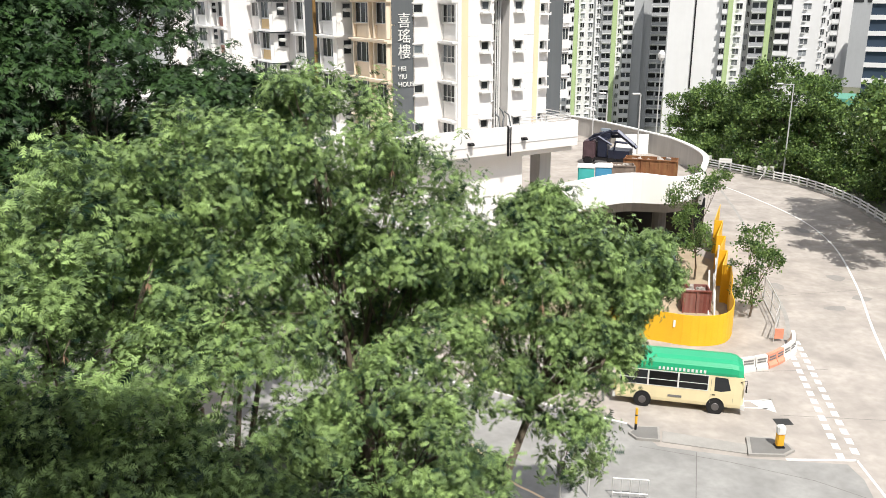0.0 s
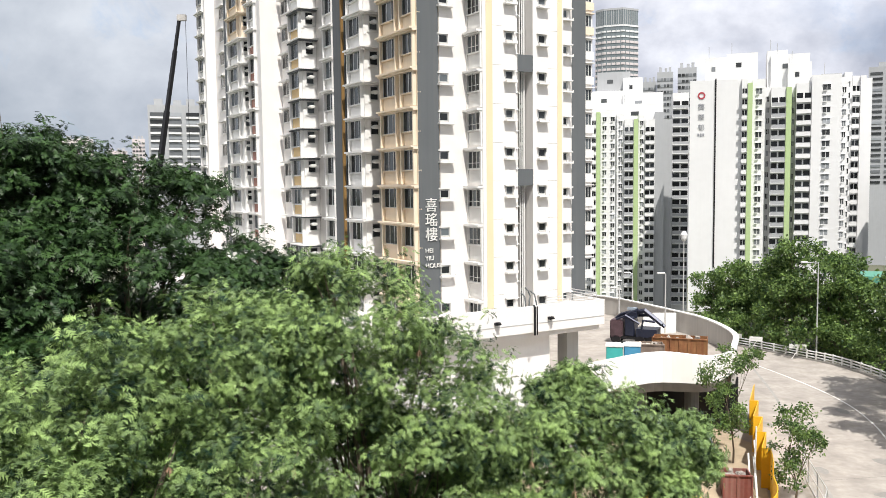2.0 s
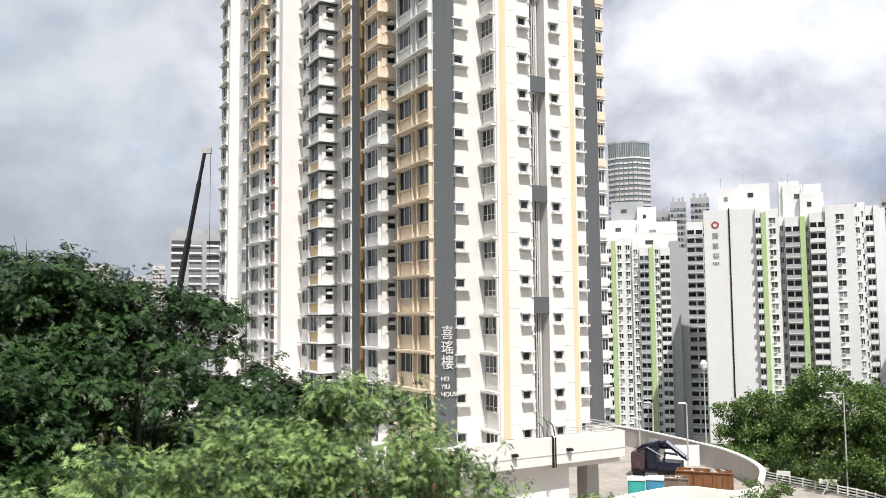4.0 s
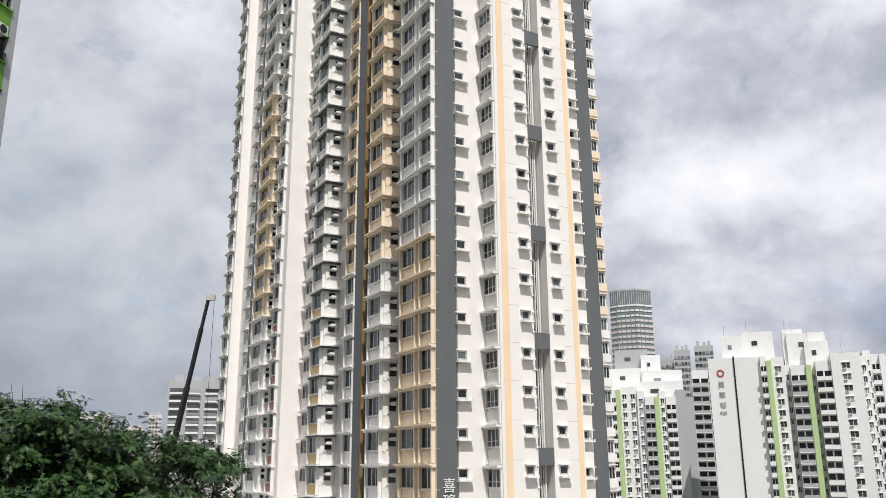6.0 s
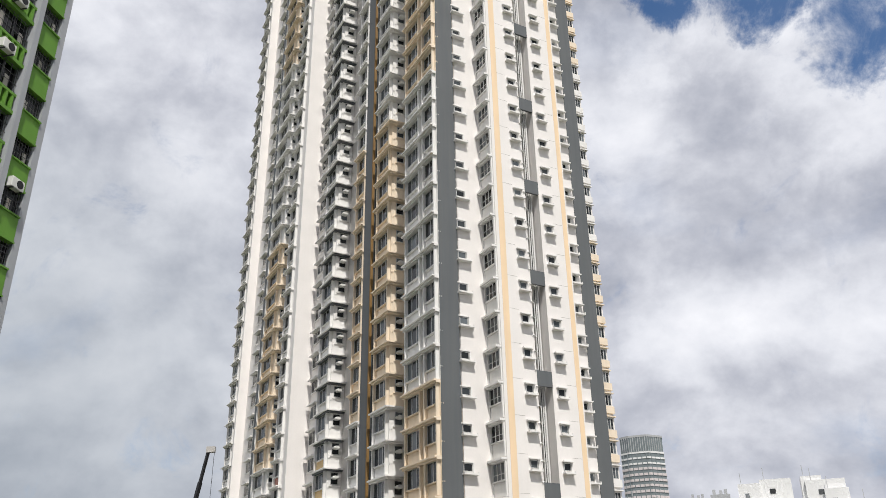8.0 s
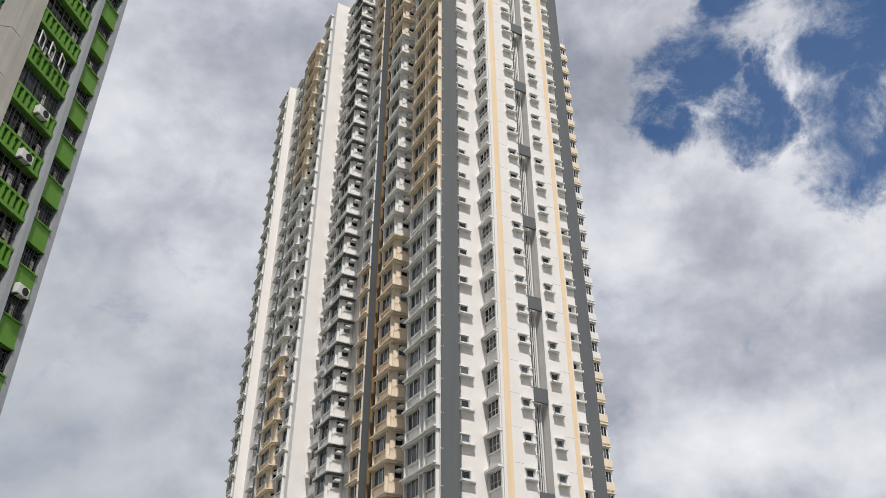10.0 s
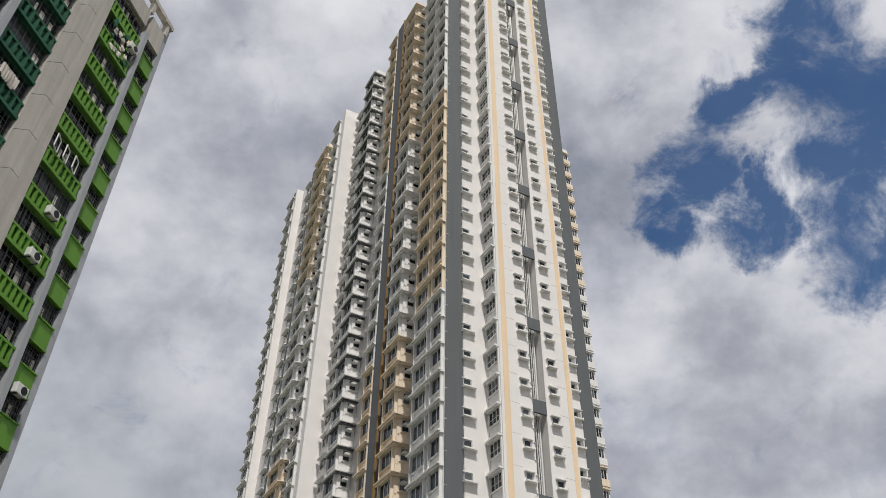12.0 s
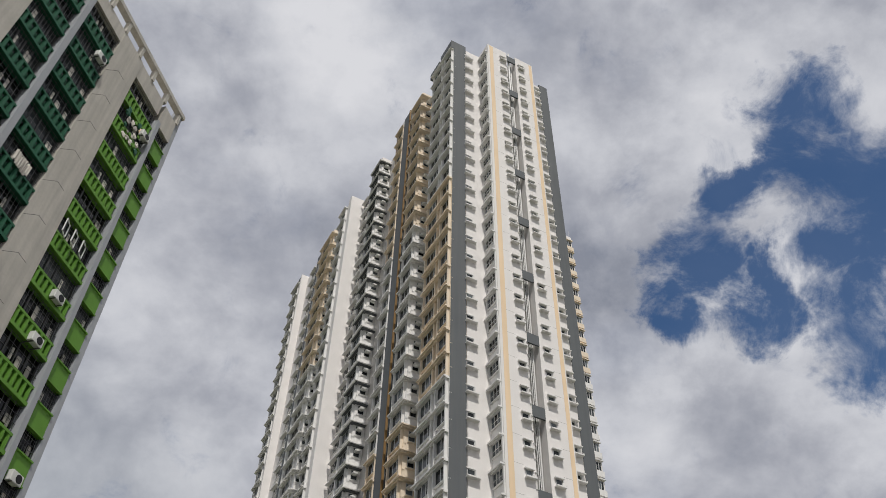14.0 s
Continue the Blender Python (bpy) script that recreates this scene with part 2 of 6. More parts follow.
def band(k, first):
    """Paint changes every ten storeys between white and cream."""
    i = 0 if k <= 6 else 1 if k <= 16 else 2 if k <= 26 else 3
    return ("white", "cream")[(i + first) % 2]


tower = thing("residential_tower", "tall white and cream residential tower with dark grey piers", "apartment tower", TOWER_M)

bm = bmesh.new()
add_tube(bm, [(-0.45, 46.0, 11.5), (-0.45, 46.0, ROOF_Z - 3)], 0.13, 8)
part("pipe", bm, PIPE, tower, "white downpipe beside a grey pier")
# solid body and vertical piers
for nm, mat, b in [
    ("body_wall", WHITE, (1.3, 0.6, 14.6, 57)),
    ("pier", GREY, (-0.19, -0.06, 1.48, 0.9)),
    ("pier", GREY, (13.57, -0.06, 14.92, 0.9)),
    ("front_wall", WHITE, (1.48, 0.0, 3.95, 0.9)),
    ("front_wall", WHITE, (11.15, 0.0, 13.57, 0.9)),
    ("recess_wall", GREYWALL, (1.28, 17.1, 1.6, 22.5)),
    ("recess_wall", GREYWALL, (1.28, 5.6, 1.6, 9.0)),
    ("pier", BROWN, (-0.42, 12.7, -0.2, 12.9)),
    ("pier", GREY, (-0.2, 12.6, 1.6, 12.9)),
    ("pier", GREY, (-0.3, 12.9, 1.6, 14.71)),
    ("side_wall", WHITE, (1.2, 25.56, 1.6, 32.0)),
    ("end_wall", WHITE, (-1.03, 32.0, 1.6, 33.0)),
    ("side_wall", WHITE, (-0.85, 33.0, 1.6, 36.4)),
    ("side_wall", GREYWALL, (0.9, 36.4, 1.6, 40.0)),
    ("pier", GREY, (-0.3, 46.1, 1.6, 47.9)),
    ("side_wall", WHITE, (0.0, 47.9, 1.6, 53.0)),
    ("end_wall", WHITE, (-1.19, 53.0, 1.6, 53.6)),
    ("side_wall", GREY, (-1.0, 53.6, 1.6, 57.2)),
    ("wing_wall", WHITE, (14.6, 22.0, 34.4, 40.0)),
]:
    top = ROOF_Z - (0.0 if nm in ("pier", "end_wall") else 0.5)
    box_part(nm, tower, mat, b[0], b[1], 11.5, b[2], b[3], top)

# front block that stands 2 m forward, with a deep service slot
for b in ((3.95, 6.96), (8.33, 11.15)):
    box_part("front_block", tower, WHITE, b[0], -2.0, 13.0, b[1], 0.6, ROOF_Z + 0.3)
box_part("slot_wall", tower, GREYWALL, 6.96, -0.4, 13.0, 8.33, 0.6, ROOF_Z - 1.5)
box_part("band", tower, YELLOW, 4.24, -2.02, 13.2, 4.78, -1.99, ROOF_Z + 0.1)
box_part("band", tower, YELLOW, 10.59, -2.02, 13.2, 11.02, -1.99, ROOF_Z + 0.1)
for k in range(-3, 37, 3):
    if k >= 0:
        box_part("link_panel", tower, GREY, 6.96, -2.03, floor_z(k) - 0.35, 8.33, -1.85, floor_z(k) + 0.85)
for x, r in ((7.72, 0.05), (7.9, 0.05), (8.08, 0.09)):
    bm = bmesh.new()
    add_tube(bm, [(x, -1.2, 12.5), (x, -1.2, ROOF_Z - 1)], r, 6)
    part("pipe", bm, PIPE, tower)
# dark paint puts shade on the slot's inner side
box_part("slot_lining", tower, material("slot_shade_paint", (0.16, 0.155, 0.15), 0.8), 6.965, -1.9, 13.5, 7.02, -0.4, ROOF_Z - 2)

# black panels on the slot's inner wall stand in for its deep shade
for k in FLOORS:
    box_part("slot_louvre", tower, BLACKM, 8.29, -1.0, floor_z(k) - 2.6, 8.328, -0.42, floor_z(k) - 0.1)

UNIT = {}
GLAZING = {}


def unit_mesh(key, build, mats):
    if key not in UNIT:
        bm = bmesh.new()
        build(bm)
        me = bpy.data.meshes.new(key[0])
        bm.to_mesh(me)
        bm.free()
        for m in mats:
            me.materials.append(m)
        UNIT[key] = me
    return UNIT[key]


PANES = []


def window_panes(bm, x0, x1, z0, z1, n, m, deep=0.05):
    """A frame on the plane y = 0 with -y outwards; its panes are noted for glazing."""
    f = 0.045
    w = (x1 - x0) / n
    for i in range(n):
        a, b = x0 + i * w, x0 + (i + 1) * w
        PANES.append((a + f, z0 + f, b - f, z1 - f, m))
        add_box(bm, a, -deep, z0, a + f, 0.0, z1, 0, m)
        add_box(bm, b - f, -deep, z0, b, 0.0, z1, 0, m)
    add_box(bm, x0, -deep, z0, x1, 0, z0 + f, 0, m)
    add_box(bm, x0, -deep, z1 - f, x1, 0, z1, 0, m)


def face_v(v):
    return pose(0, v, 0)


def face_u(u):
    return pose(u, 0, 0, 0, 0, -90)


def column(name, key, build, win, colour, floors=FLOORS, label="", extras=()):
    """One repeat a storey: the moulded wall part and the window in it."""
    for k in floors:
        c = colour(k)
        mats = [WHITE_B if c == "white" else CREAM, ORANGE, RED, ACM, BLACKM, GREY]
        ob = link_mesh(name, unit_mesh((name, key, c, k <= 6), lambda bm: build(bm, k), mats), tower, label)
        ob.location.z = floor_z(k)
        for j, one in enumerate(win):
            variant = (k + j) % 4
            PANES.clear()
            frame_me = unit_mesh(("window_frame", key, j, variant), lambda bm: one(bm, variant), [ALU])
            GLAZING.setdefault((key, j, variant), list(PANES))
            link_mesh("window_frame", frame_me, ob)
            for i, (a, za, b, zb, m) in enumerate(GLAZING[(key, j, variant)]):
                link_mesh("pane", unit_mesh(("pane", key, j, variant, i), lambda bm: add_box(bm, a, -0.02, za, b, -0.005, zb, 0, m), [GLASS]), ob)
        for nm, extra in extras:
            link_mesh(nm, unit_mesh((nm, key, c), extra, mats), ob)


def ac_set(bm, x0, x1, m, z1=-0.55, h=0.7, ledge=0.5, box=True, lw=None, mid=False, hood=0.26, hw=None):
    """Surround, hood and air-conditioner ledge of a small window."""
    a, b = x0 - 0.14, x1 + 0.14
    q = lw or b
    if not mid:
        add_box(bm, x1 + 0.03, -0.10, z1 - h - 0.1, b, 0, z1 + 0.12, 0, m)
        add_box(bm, a, -hood, z1 + 0.06, hw or b + 0.03, 0, z1 + 0.15, 0, m)
    if mid:
        # an air-conditioner box hung half-way down a deep dark opening
        c, zc = x0 + (x1 - x0) * 0.5, z1 - 0.5
        ring = []
        for y in (-ledge - 0.06, -ledge, -0.02):
            w = 0.2 if y < -ledge else 0.29
            ring.append([bm.verts.new(m @ Vector((c + w * 1.2 * math.cos(i * math.pi / 4 + 0.39), y, zc + w * 0.56 * math.sin(i * math.pi / 4 + 0.39)))) for i in range(8)])
        fs = [bm.faces.new(ring[0])]
        for r0, r1 in zip(ring, ring[1:]):
            fs += [bm.faces.new((r0[i], r1[i], r1[(i + 1) % 8], r0[(i + 1) % 8])) for i in range(8)]
        for f in fs:
            f.material_index = 3
        bmesh.ops.recalc_face_normals(bm, faces=fs)
        add_box(bm, a, -0.1, z1 - h - 0.16, b, 0, z1 - h - 0.06, 0, m)
        return
    add_box(bm, a, -ledge, z1 - h - 0.26, q, 0, z1 - h - 0.14, 0, m)
    add_box(bm, q - 0.08, -ledge, z1 - h - 0.14, q, -ledge + 0.06, z1 - h - 0.04, 0, m)
    if box:
        add_box(bm, x0 - 0.02, -ledge + 0.02, z1 - h - 0.42, x1 + 0.06, -0.06, z1 - h - 0.26, 3, m)


def bay(u0, v0, v1, wins, acs, panel=None, depth=1.6, dark=False, wall=0):
    """A projecting bay: storey-high box, moulded ledge round it, sills, ribs and panels."""
    def build(bm, k):
        add_box(bm, u0, v0, -2.95, depth, v1, -0.2, wall)
        for o, za, zb in ((0.55, -0.32, -0.2), (0.36, -0.46, -0.32)):
            mi = 5 if dark and o < 0.5 else 0
            add_box(bm, u0 - o, v0 - (o if acs else 0), za, u0, v1, zb, mi)
            if acs:
                add_box(bm, u0, v0 - o, za, depth - 0.3, v0, zb, mi)
        m = face_u(u0)
        for a, b, n in wins:
            x0, x1 = -b, -a
            add_box(bm, x0 - 0.14, -0.28, -2.9, x0, 0, -0.42, 0, m)
            add_box(bm, x1, -0.28, -2.9, x1 + 0.14, 0, -0.42, 0, m)
            add_box(bm, x0 - 0.1, -0.2, -1.99, x1 + 0.1, 0, -1.9, 0, m)
            if panel and k <= 6:
                add_box(bm, x0 + 0.02, -0.04, -2.85, x1 - 0.02, 0, -1.95, panel, m)
            else:
                add_box(bm, x0 + 0.05, -0.03, -2.8, x1 - 0.05, 0, -2.06, 0, m)
        for a, b in acs:
            ac_set(bm, a, b, face_v(v0), h=1.1, mid=True)
        # small drain pipe stubs on the corner
        add_box(bm, u0 + 0.02, v0 - 0.06, -2.0, u0 + 0.1, v0, -1.9)
        add_box(bm, u0 + 0.16, v0 - 0.06, -2.0, u0 + 0.24, v0, -1.9)

    def wide(a, b, n):
        def one(bm, variant):
            window_panes(bm, -b, -a, -1.9, -0.46, n, face_u(u0))
        return one

    def small(a, b):
        return lambda bm, variant: window_panes(bm, a, b, -1.65, -0.55, 1, face_v(v0))
    return build, [wide(*q) for q in wins] + [small(*q) for q in acs]


b, w = bay(-0.22, 0.0, 5.6, [(2.95, 5.3, 3), (0.3, 2.05, 2)], [])
column("bay_window", "corner", b, w, lambda k: band(k, 1))
b, w = bay(-0.1, 9.0, 12.06, [(9.3, 11.7, 3)], [(0.38, 1.08)])
column("bay_window", "second", b, w, lambda k: band(k, 0))
b, w = bay(-0.1, 14.72, 17.14, [(15.0, 16.8, 2)], [])
column("bay_window", "slim", b, w, lambda k: band(k, 0))
b, w = bay(-0.15, 22.5, 25.56, [(22.8, 25.3, 3)], [(0.2, 0.95)], panel=1, dark=True)
column("bay_window", "third", b, w, lambda k: "white")
b, w = bay(-0.95, 33.4, 36.2, [(33.7, 35.6, 2)], [], panel=2)
column("bay_window", "fourth", b, w, lambda k: "white")
b, w = bay(-0.55, 40.0, 44.9, [(41.0, 44.4, 3)], [(-0.36, 0.36)])
column("bay_window", "fifth", b, w, lambda k: band(k, 0))
b, w = bay(-1.0, 53.62, 57.2, [(54.2, 56.6, 3)], [], wall=5)
column("bay_window", "end", b, w, lambda k: "white")


def shaded_window(u, a, b):
    """A recessed window on the long side, with a hood and a low sill."""
    def build(bm, k):
        m = face_u(u)
        add_box(bm, -b - 0.15, -0.5, -0.5, -a + 0.15, 0, -0.36, 0, m)
        add_box(bm, -b - 0.1, -0.14, -1.95, -a + 0.1, 0, -1.85, 0, m)
        add_box(bm, -a, -0.16, -1.85, -a + 0.1, 0, -0.5, 0, m)

    def win(bm, variant):
        window_panes(bm, -b, -a, -1.85, -0.55, 2, face_u(u))
    return build, [win]


b, w = shaded_window(1.2, 29.6, 31.6)
column("shaded_window", "middle", b, w, lambda k: "white")
b, w = shaded_window(1.2, 26.2, 27.6)
column("shaded_window", "inner", b, w, lambda k: "white")
b, w = shaded_window(0.0, 48.5, 50.6)
column("shaded_window", "far", b, w, lambda k: "white")


# front face: small windows with air-conditioner ledges
def ledge_window(x0, x1, v, z1, lw, hw=None, hood=0.26):
    def build(bm, k):
        ac_set(bm, x0, x1, face_v(v), z1, 0.55, 0.42, box=False, lw=lw, hw=hw, hood=hood)
        if k % 3 != 0:
            add_box(bm, lw + 0.02, v - 0.12, z1 - 0.75, lw + 0.12, v, z1 - 0.62, 0)

    def win(bm, variant):
        window_panes(bm, x0, x1, z1 - 0.55, z1 + 0.02, 1, face_v(v))
    return build, [win]


b, w = ledge_window(1.53, 2.26, 0.0, -0.62, 2.62, 2.3, 0.1)
column("ledge_window", "west", b, w, lambda k: "white")
b, w = ledge_window(12.3, 13.05, 0.0, -0.62, 13.45, 13.4, 0.42)
column("ledge_window", "east", b, w, lambda k: "white")
b, w = ledge_window(5.88, 6.5, -2.0, -0.42, 6.72)
column("ledge_window", "block_west", b, w, lambda k: "white")
b, w = ledge_window(8.8, 9.42, -2.0, -0.42, 9.62)
column("ledge_window", "block_east", b, w, lambda k: "white")


# window on the flank of the front block
FLANK = face_u(3.95)
column("flank_window", "flank", lambda bm, k: add_box(bm, 0.15, -0.03, -2.9, 1.68, 0, -2.0, 0, FLANK), [lambda bm, var: window_panes(bm, 0.14, 1.7, -1.84, -0.6, 3, FLANK)], lambda k: "white", extras=(
    ("hood", lambda bm: (add_box(bm, -0.05, -0.46, -0.50, 1.95, 0, -0.34, 0, FLANK), add_box(bm, 0.0, -0.28, -0.60, 1.9, 0, -0.50, 0, FLANK))),
    ("jamb", lambda bm: add_box(bm, 0.0, -0.12, -3.0, 0.12, 0, -0.6, 0, FLANK)),
    ("side_jamb", lambda bm: add_box(bm, 1.72, -0.12, -3.0, 1.9, 0, -0.6, 0, FLANK)),
    ("sill", lambda bm: add_box(bm, 0.1, -0.16, -1.92, 1.8, 0, -1.84, 0, FLANK)),
    ("guard_bar", lambda bm: add_tube(bm, [FLANK @ Vector((0.1, -0.2, -1.45)), FLANK @ Vector((1.75, -0.2, -1.45))], 0.02, 4)),
))

# right wing far behind: a strip of windows with low balconies
column("wing_balcony", "wing", lambda bm, k: add_box(bm, 33.2, 21.75, -2.8, 34.45, 22, -1.95), [lambda bm, var: window_panes(bm, 33.4, 34.2, -1.85, -0.6, 2, face_v(22))], lambda k: band(k, 0), extras=(
    ("hood", lambda bm: add_box(bm, 33.1, 21.7, -0.45, 34.5, 22, -0.33)),
))

# joint grooves on the front block, as thin strips set in, the grooves' shadow in their colour
JOINT = material("joint_shadow", (0.42, 0.40, 0.37), 0.9)
for k in FLOORS:
    for a, b2 in ((4.8, 5.7), (9.66, 10.57)):
        box_part("joint", tower, JOINT, a, -2.004, floor_z(k) - 0.012, b2, -1.99, floor_z(k) + 0.012)
    for za in (-0.45, -1.95):
        bm = bmesh.new()
        add_tube(bm, [(7.3, -1.75, floor_z(k) + za), (7.0, -1.95, floor_z(k) + za + 0.12), (6.8, -2.08, floor_z(k) + za)], 0.05, 5)
        part("pipe", bm, PIPE, tower)

# roof: parapet edge, plant rooms, lightning rods
for b in ((-0.62, -0.05, 1.6, 3.0, GREY), (-0.62, 3.4, 1.6, 6.0, GREY), (-0.2, 9.0, 1.6, 12.0, CREAM), (-0.2, 22.4, 1.6, 25.7, WHITE), (-0.6, 40.0, 1.6, 45.0, CREAM), (-0.3, 14.7, 1.6, 17.2, WHITE), (-1.2, 53.6, 1.6, 57.2, GREY)):
    box_part("parapet", tower, b[4], b[0], b[1], ROOF_Z - 1.45, b[2], b[3], ROOF_Z + (0.35 if b[4] is GREY and b[1] < 1 else -0.2))
for b in ((3.0, 20, 12, 30, 1.5), (2.2, 26.5, 9, 33, 3.4), (3.0, 44, 12, 52, 1.0)):
    box_part("plant_room", tower, GREYWALL, b[0], b[1], ROOF_Z - 0.6, b[2], b[3], ROOF_Z + b[4])
for p in ((0.2, 0.6), (11.0, -1.8), (10.9, -1.0), (14.0, 0.4), (-0.9, 54), (34.2, 22.3), (4.2, -1.6)):
    bm = bmesh.new()
    add_tube(bm, [(p[0], p[1], ROOF_Z - 0.6), (p[0] + 0.25, p[1], ROOF_Z + 1.5)], 0.03, 5)
    part("lightning_rod", bm, ALU, tower)
# service pipes rising out of the slot at the top
bm = bmesh.new()
add_tube(bm, [(7.5, -1.6, ROOF_Z - 9), (7.5, -1.6, ROOF_Z + 1.0)], 0.13, 6)
part("pipe", bm, PIPE, tower)


def sign_text(body, size, x, z, parent):
    cu = bpy.data.curves.new("lettering", "FONT")
    cu.body, cu.size, cu.extrude = body, size, 0.03
    cu.materials.append(PAINTW)
    ob = new("lettering", cu)
    ob.parent = parent
    ob.matrix_local = pose(x, -0.11, z, 90, 0, 0)
    return ob


for ch, z in (("喜", 20.35), ("瑤", 19.3), ("樓", 18.25)):
    sign_text(ch, 1.05, 0.22, z, tower)
for tx, z in (("HEI", 17.32), ("YIU", 16.78), ("HOUSE", 16.24)):
    sign_text(tx, 0.46, 0.2, z, tower)

# podium band, soffit, wall and columns below the tower
podium = thing("podium", "white painted concrete podium below the tower on thick square columns", "podium", TOWER_M)
box_part("parapet", podium, WHITE, -8, -3.5, 11.4, 13.95, -3.2, 13.3)
box_part("parapet", podium, WHITE, 13.65, -3.2, 11.4, 13.95, 30, 13.3)
box_part("slab", podium, WHITE, -8, -3.2, 11.0, 13.65, 57, 11.9)
box_part("back_wall", podium, WHITE, -8, -2.3, 0.0, 9.6, 57, 11.0)
for u, v in ((12.4, -1.6), (12.4, 10.0), (3.0, -1.6), (12.4, 22.0)):
    box_part("column", podium, GREYWALL, u - 0.55, v, 0.0, u + 0.55, v + 1.2, 11.0)
bm = bmesh.new()
add_tube(bm, [(7.3, -3.45, 13.35), (7.3, -3.58, 13.25), (7.3, -3.58, 11.2)], 0.085, 8)
add_tube(bm, [(7.52, -3.58, 13.3), (7.52, -3.58, 11.2)], 0.045, 8)
part("pipe", bm, BLACKM, podium, "black drain pipes")
for u in (4.0, 8.7):
    bm = bmesh.new()
    add_box(bm, u - 0.2, -3.75, 12.25, u + 0.2, -3.5, 12.45)
    add_box(bm, u - 0.12, -3.95, 12.3, u + 0.12, -3.75, 12.4)
    part("floodlight", bm, BLACKM, podium)
bm = bmesh.new()
add_box(bm, -8, -3.53, 12.05, 13.95, -3.5, 12.1)
part("cable", bm, ALU, podium)
for pts in ([(7.6, -2.0, 14.5), (7.6, -2.35, 14.3), (7.75, -2.4, 13.9), (7.5, -2.6, 13.6), (7.5, -2.6, 12.0)], [(7.3, -1.9, 14.1), (7.25, -2.4, 13.9), (7.2, -2.6, 13.2), (7.2, -2.6, 12.0)], [(8.1, -1.9, 14.2), (8.15, -2.4, 14.0), (8.2, -2.6, 13.2), (8.2, -2.6, 12.0)]):
    bm = bmesh.new()
    add_tube(bm, pts, 0.055, 7)
    part("pipe", bm, GREY, podium)
rail = thing("podium_railing", "grey metal railing and service pipes on the podium roof edge", "railing", TOWER_M)
for z in (13.42, 13.62, 13.82):
    bm = bmesh.new()
    add_tube(bm, [(8.6, -3.2, z), (13.4, -3.2, z), (13.4, 4, z)], 0.035, 5)
    part("bar", bm, ALU, rail)
for u in (8.6, 9.8, 11.0, 12.2, 13.4):
    bm = bmesh.new()
    add_tube(bm, [(u, -3.2, 13.25), (u, -3.2, 13.9)], 0.035, 5)
    part("post", bm, ALU, rail)

# ---- older block with green balconies, close by ----
GCON = material("aged_concrete_render", (0.54, 0.51, 0.455), 0.9, var=0.12, scale=0.6, fine=6, bump=0.15, streak=0.35, dirt=(0.2, 0.19, 0.18))
GFIN = material("grey_fin_paint", (0.37, 0.385, 0.41), 0.75, var=0.06, streak=0.12)
LIME = material("lime_green_paint", (0.125, 0.29, 0.035), 0.6, var=0.12, scale=1.0, bump=0.05, streak=0.15)
DGREEN = material("dark_green_paint", (0.012, 0.10, 0.05), 0.6, var=0.12, bump=0.05, streak=0.1)
GRILLE = material("window_grille_metal", (0.1, 0.1, 0.1), 0.5, metal=0.5, var=0.1, bump=0)
BLOCKGLASS = glass_material("dim_block_glass", (0.012, 0.013, 0.014), 0.12)
CLOTH = material("hanging_laundry", (0.62, 0.58, 0.52), 0.9, var=0.2, rand=0.4)

# local x runs along the facade towards the camera, +y outwards
GB_M = Matrix.Translation((-22.24, 34.52, 0)) @ pose(0, 0, 0, 0, 0, -99.13)
green_block = thing("older_housing_block", "older concrete housing block with lime and dark green balconies", "apartment block", GB_M)
GTOP, GST = 71.0, 2.7


def gbox(bm, x0, y0, z0, x1, y1, z1, mi=0):
    add_box(bm, x0, y0, z0, x1, y1, z1, mi)


for nm, mat, bx in [
    ("body_wall", GCON, (0.1, -14, 0, 48, -1.2, GTOP)),
    ("corner_fin", GFIN, (0.0, -0.6, 0, 0.45, 0.02, GTOP + 1.6)),
    ("corner_wall", GCON, (0.0, -14, 0, 0.42, -0.6, GTOP)),
    ("fin", GFIN, (2.05, -1.2, 0, 2.4, 0.3, GTOP - 2.2)),
    ("blank_wall", GCON, (5.65, -1.2, 0, 8.05, 0.1, GTOP)),
    ("fin", GFIN, (11.2, -1.2, 0, 11.6, 0.3, GTOP - 1.5)),
    ("blank_wall", GCON, (14.3, -1.2, 0, 16.7, 0.1, GTOP)),
    ("fin", GFIN, (19.8, -1.2, 0, 20.2, 0.5, GTOP - 1.5)),
    ("blank_wall", GCON, (23.0, -1.2, 0, 48.0, 0.1, GTOP)),
    ("top_wall", GCON, (0.42, -1.2, GTOP - 2.2, 2.05, 0.06, GTOP)),
    ("top_wall", GCON, (2.4, -1.2, GTOP - 1.6, 5.65, 0.06, GTOP)),
    ("top_wall", GCON, (8.05, -1.2, GTOP - 1.2, 14.3, 0.06, GTOP)),
    ("top_beam", GCON, (-0.1, -0.25, GTOP + 1.15, 48, 0.2, GTOP + 1.5)),
]:
    bm = bmesh.new()
    gbox(bm, *bx)
    part(nm, bm, mat, green_block)
for i in range(20):
    box_part("post", green_block, GCON, 0.3 + i * 1.9, -0.2, GTOP, 0.55 + i * 1.9, 0.15, GTOP + 1.15)
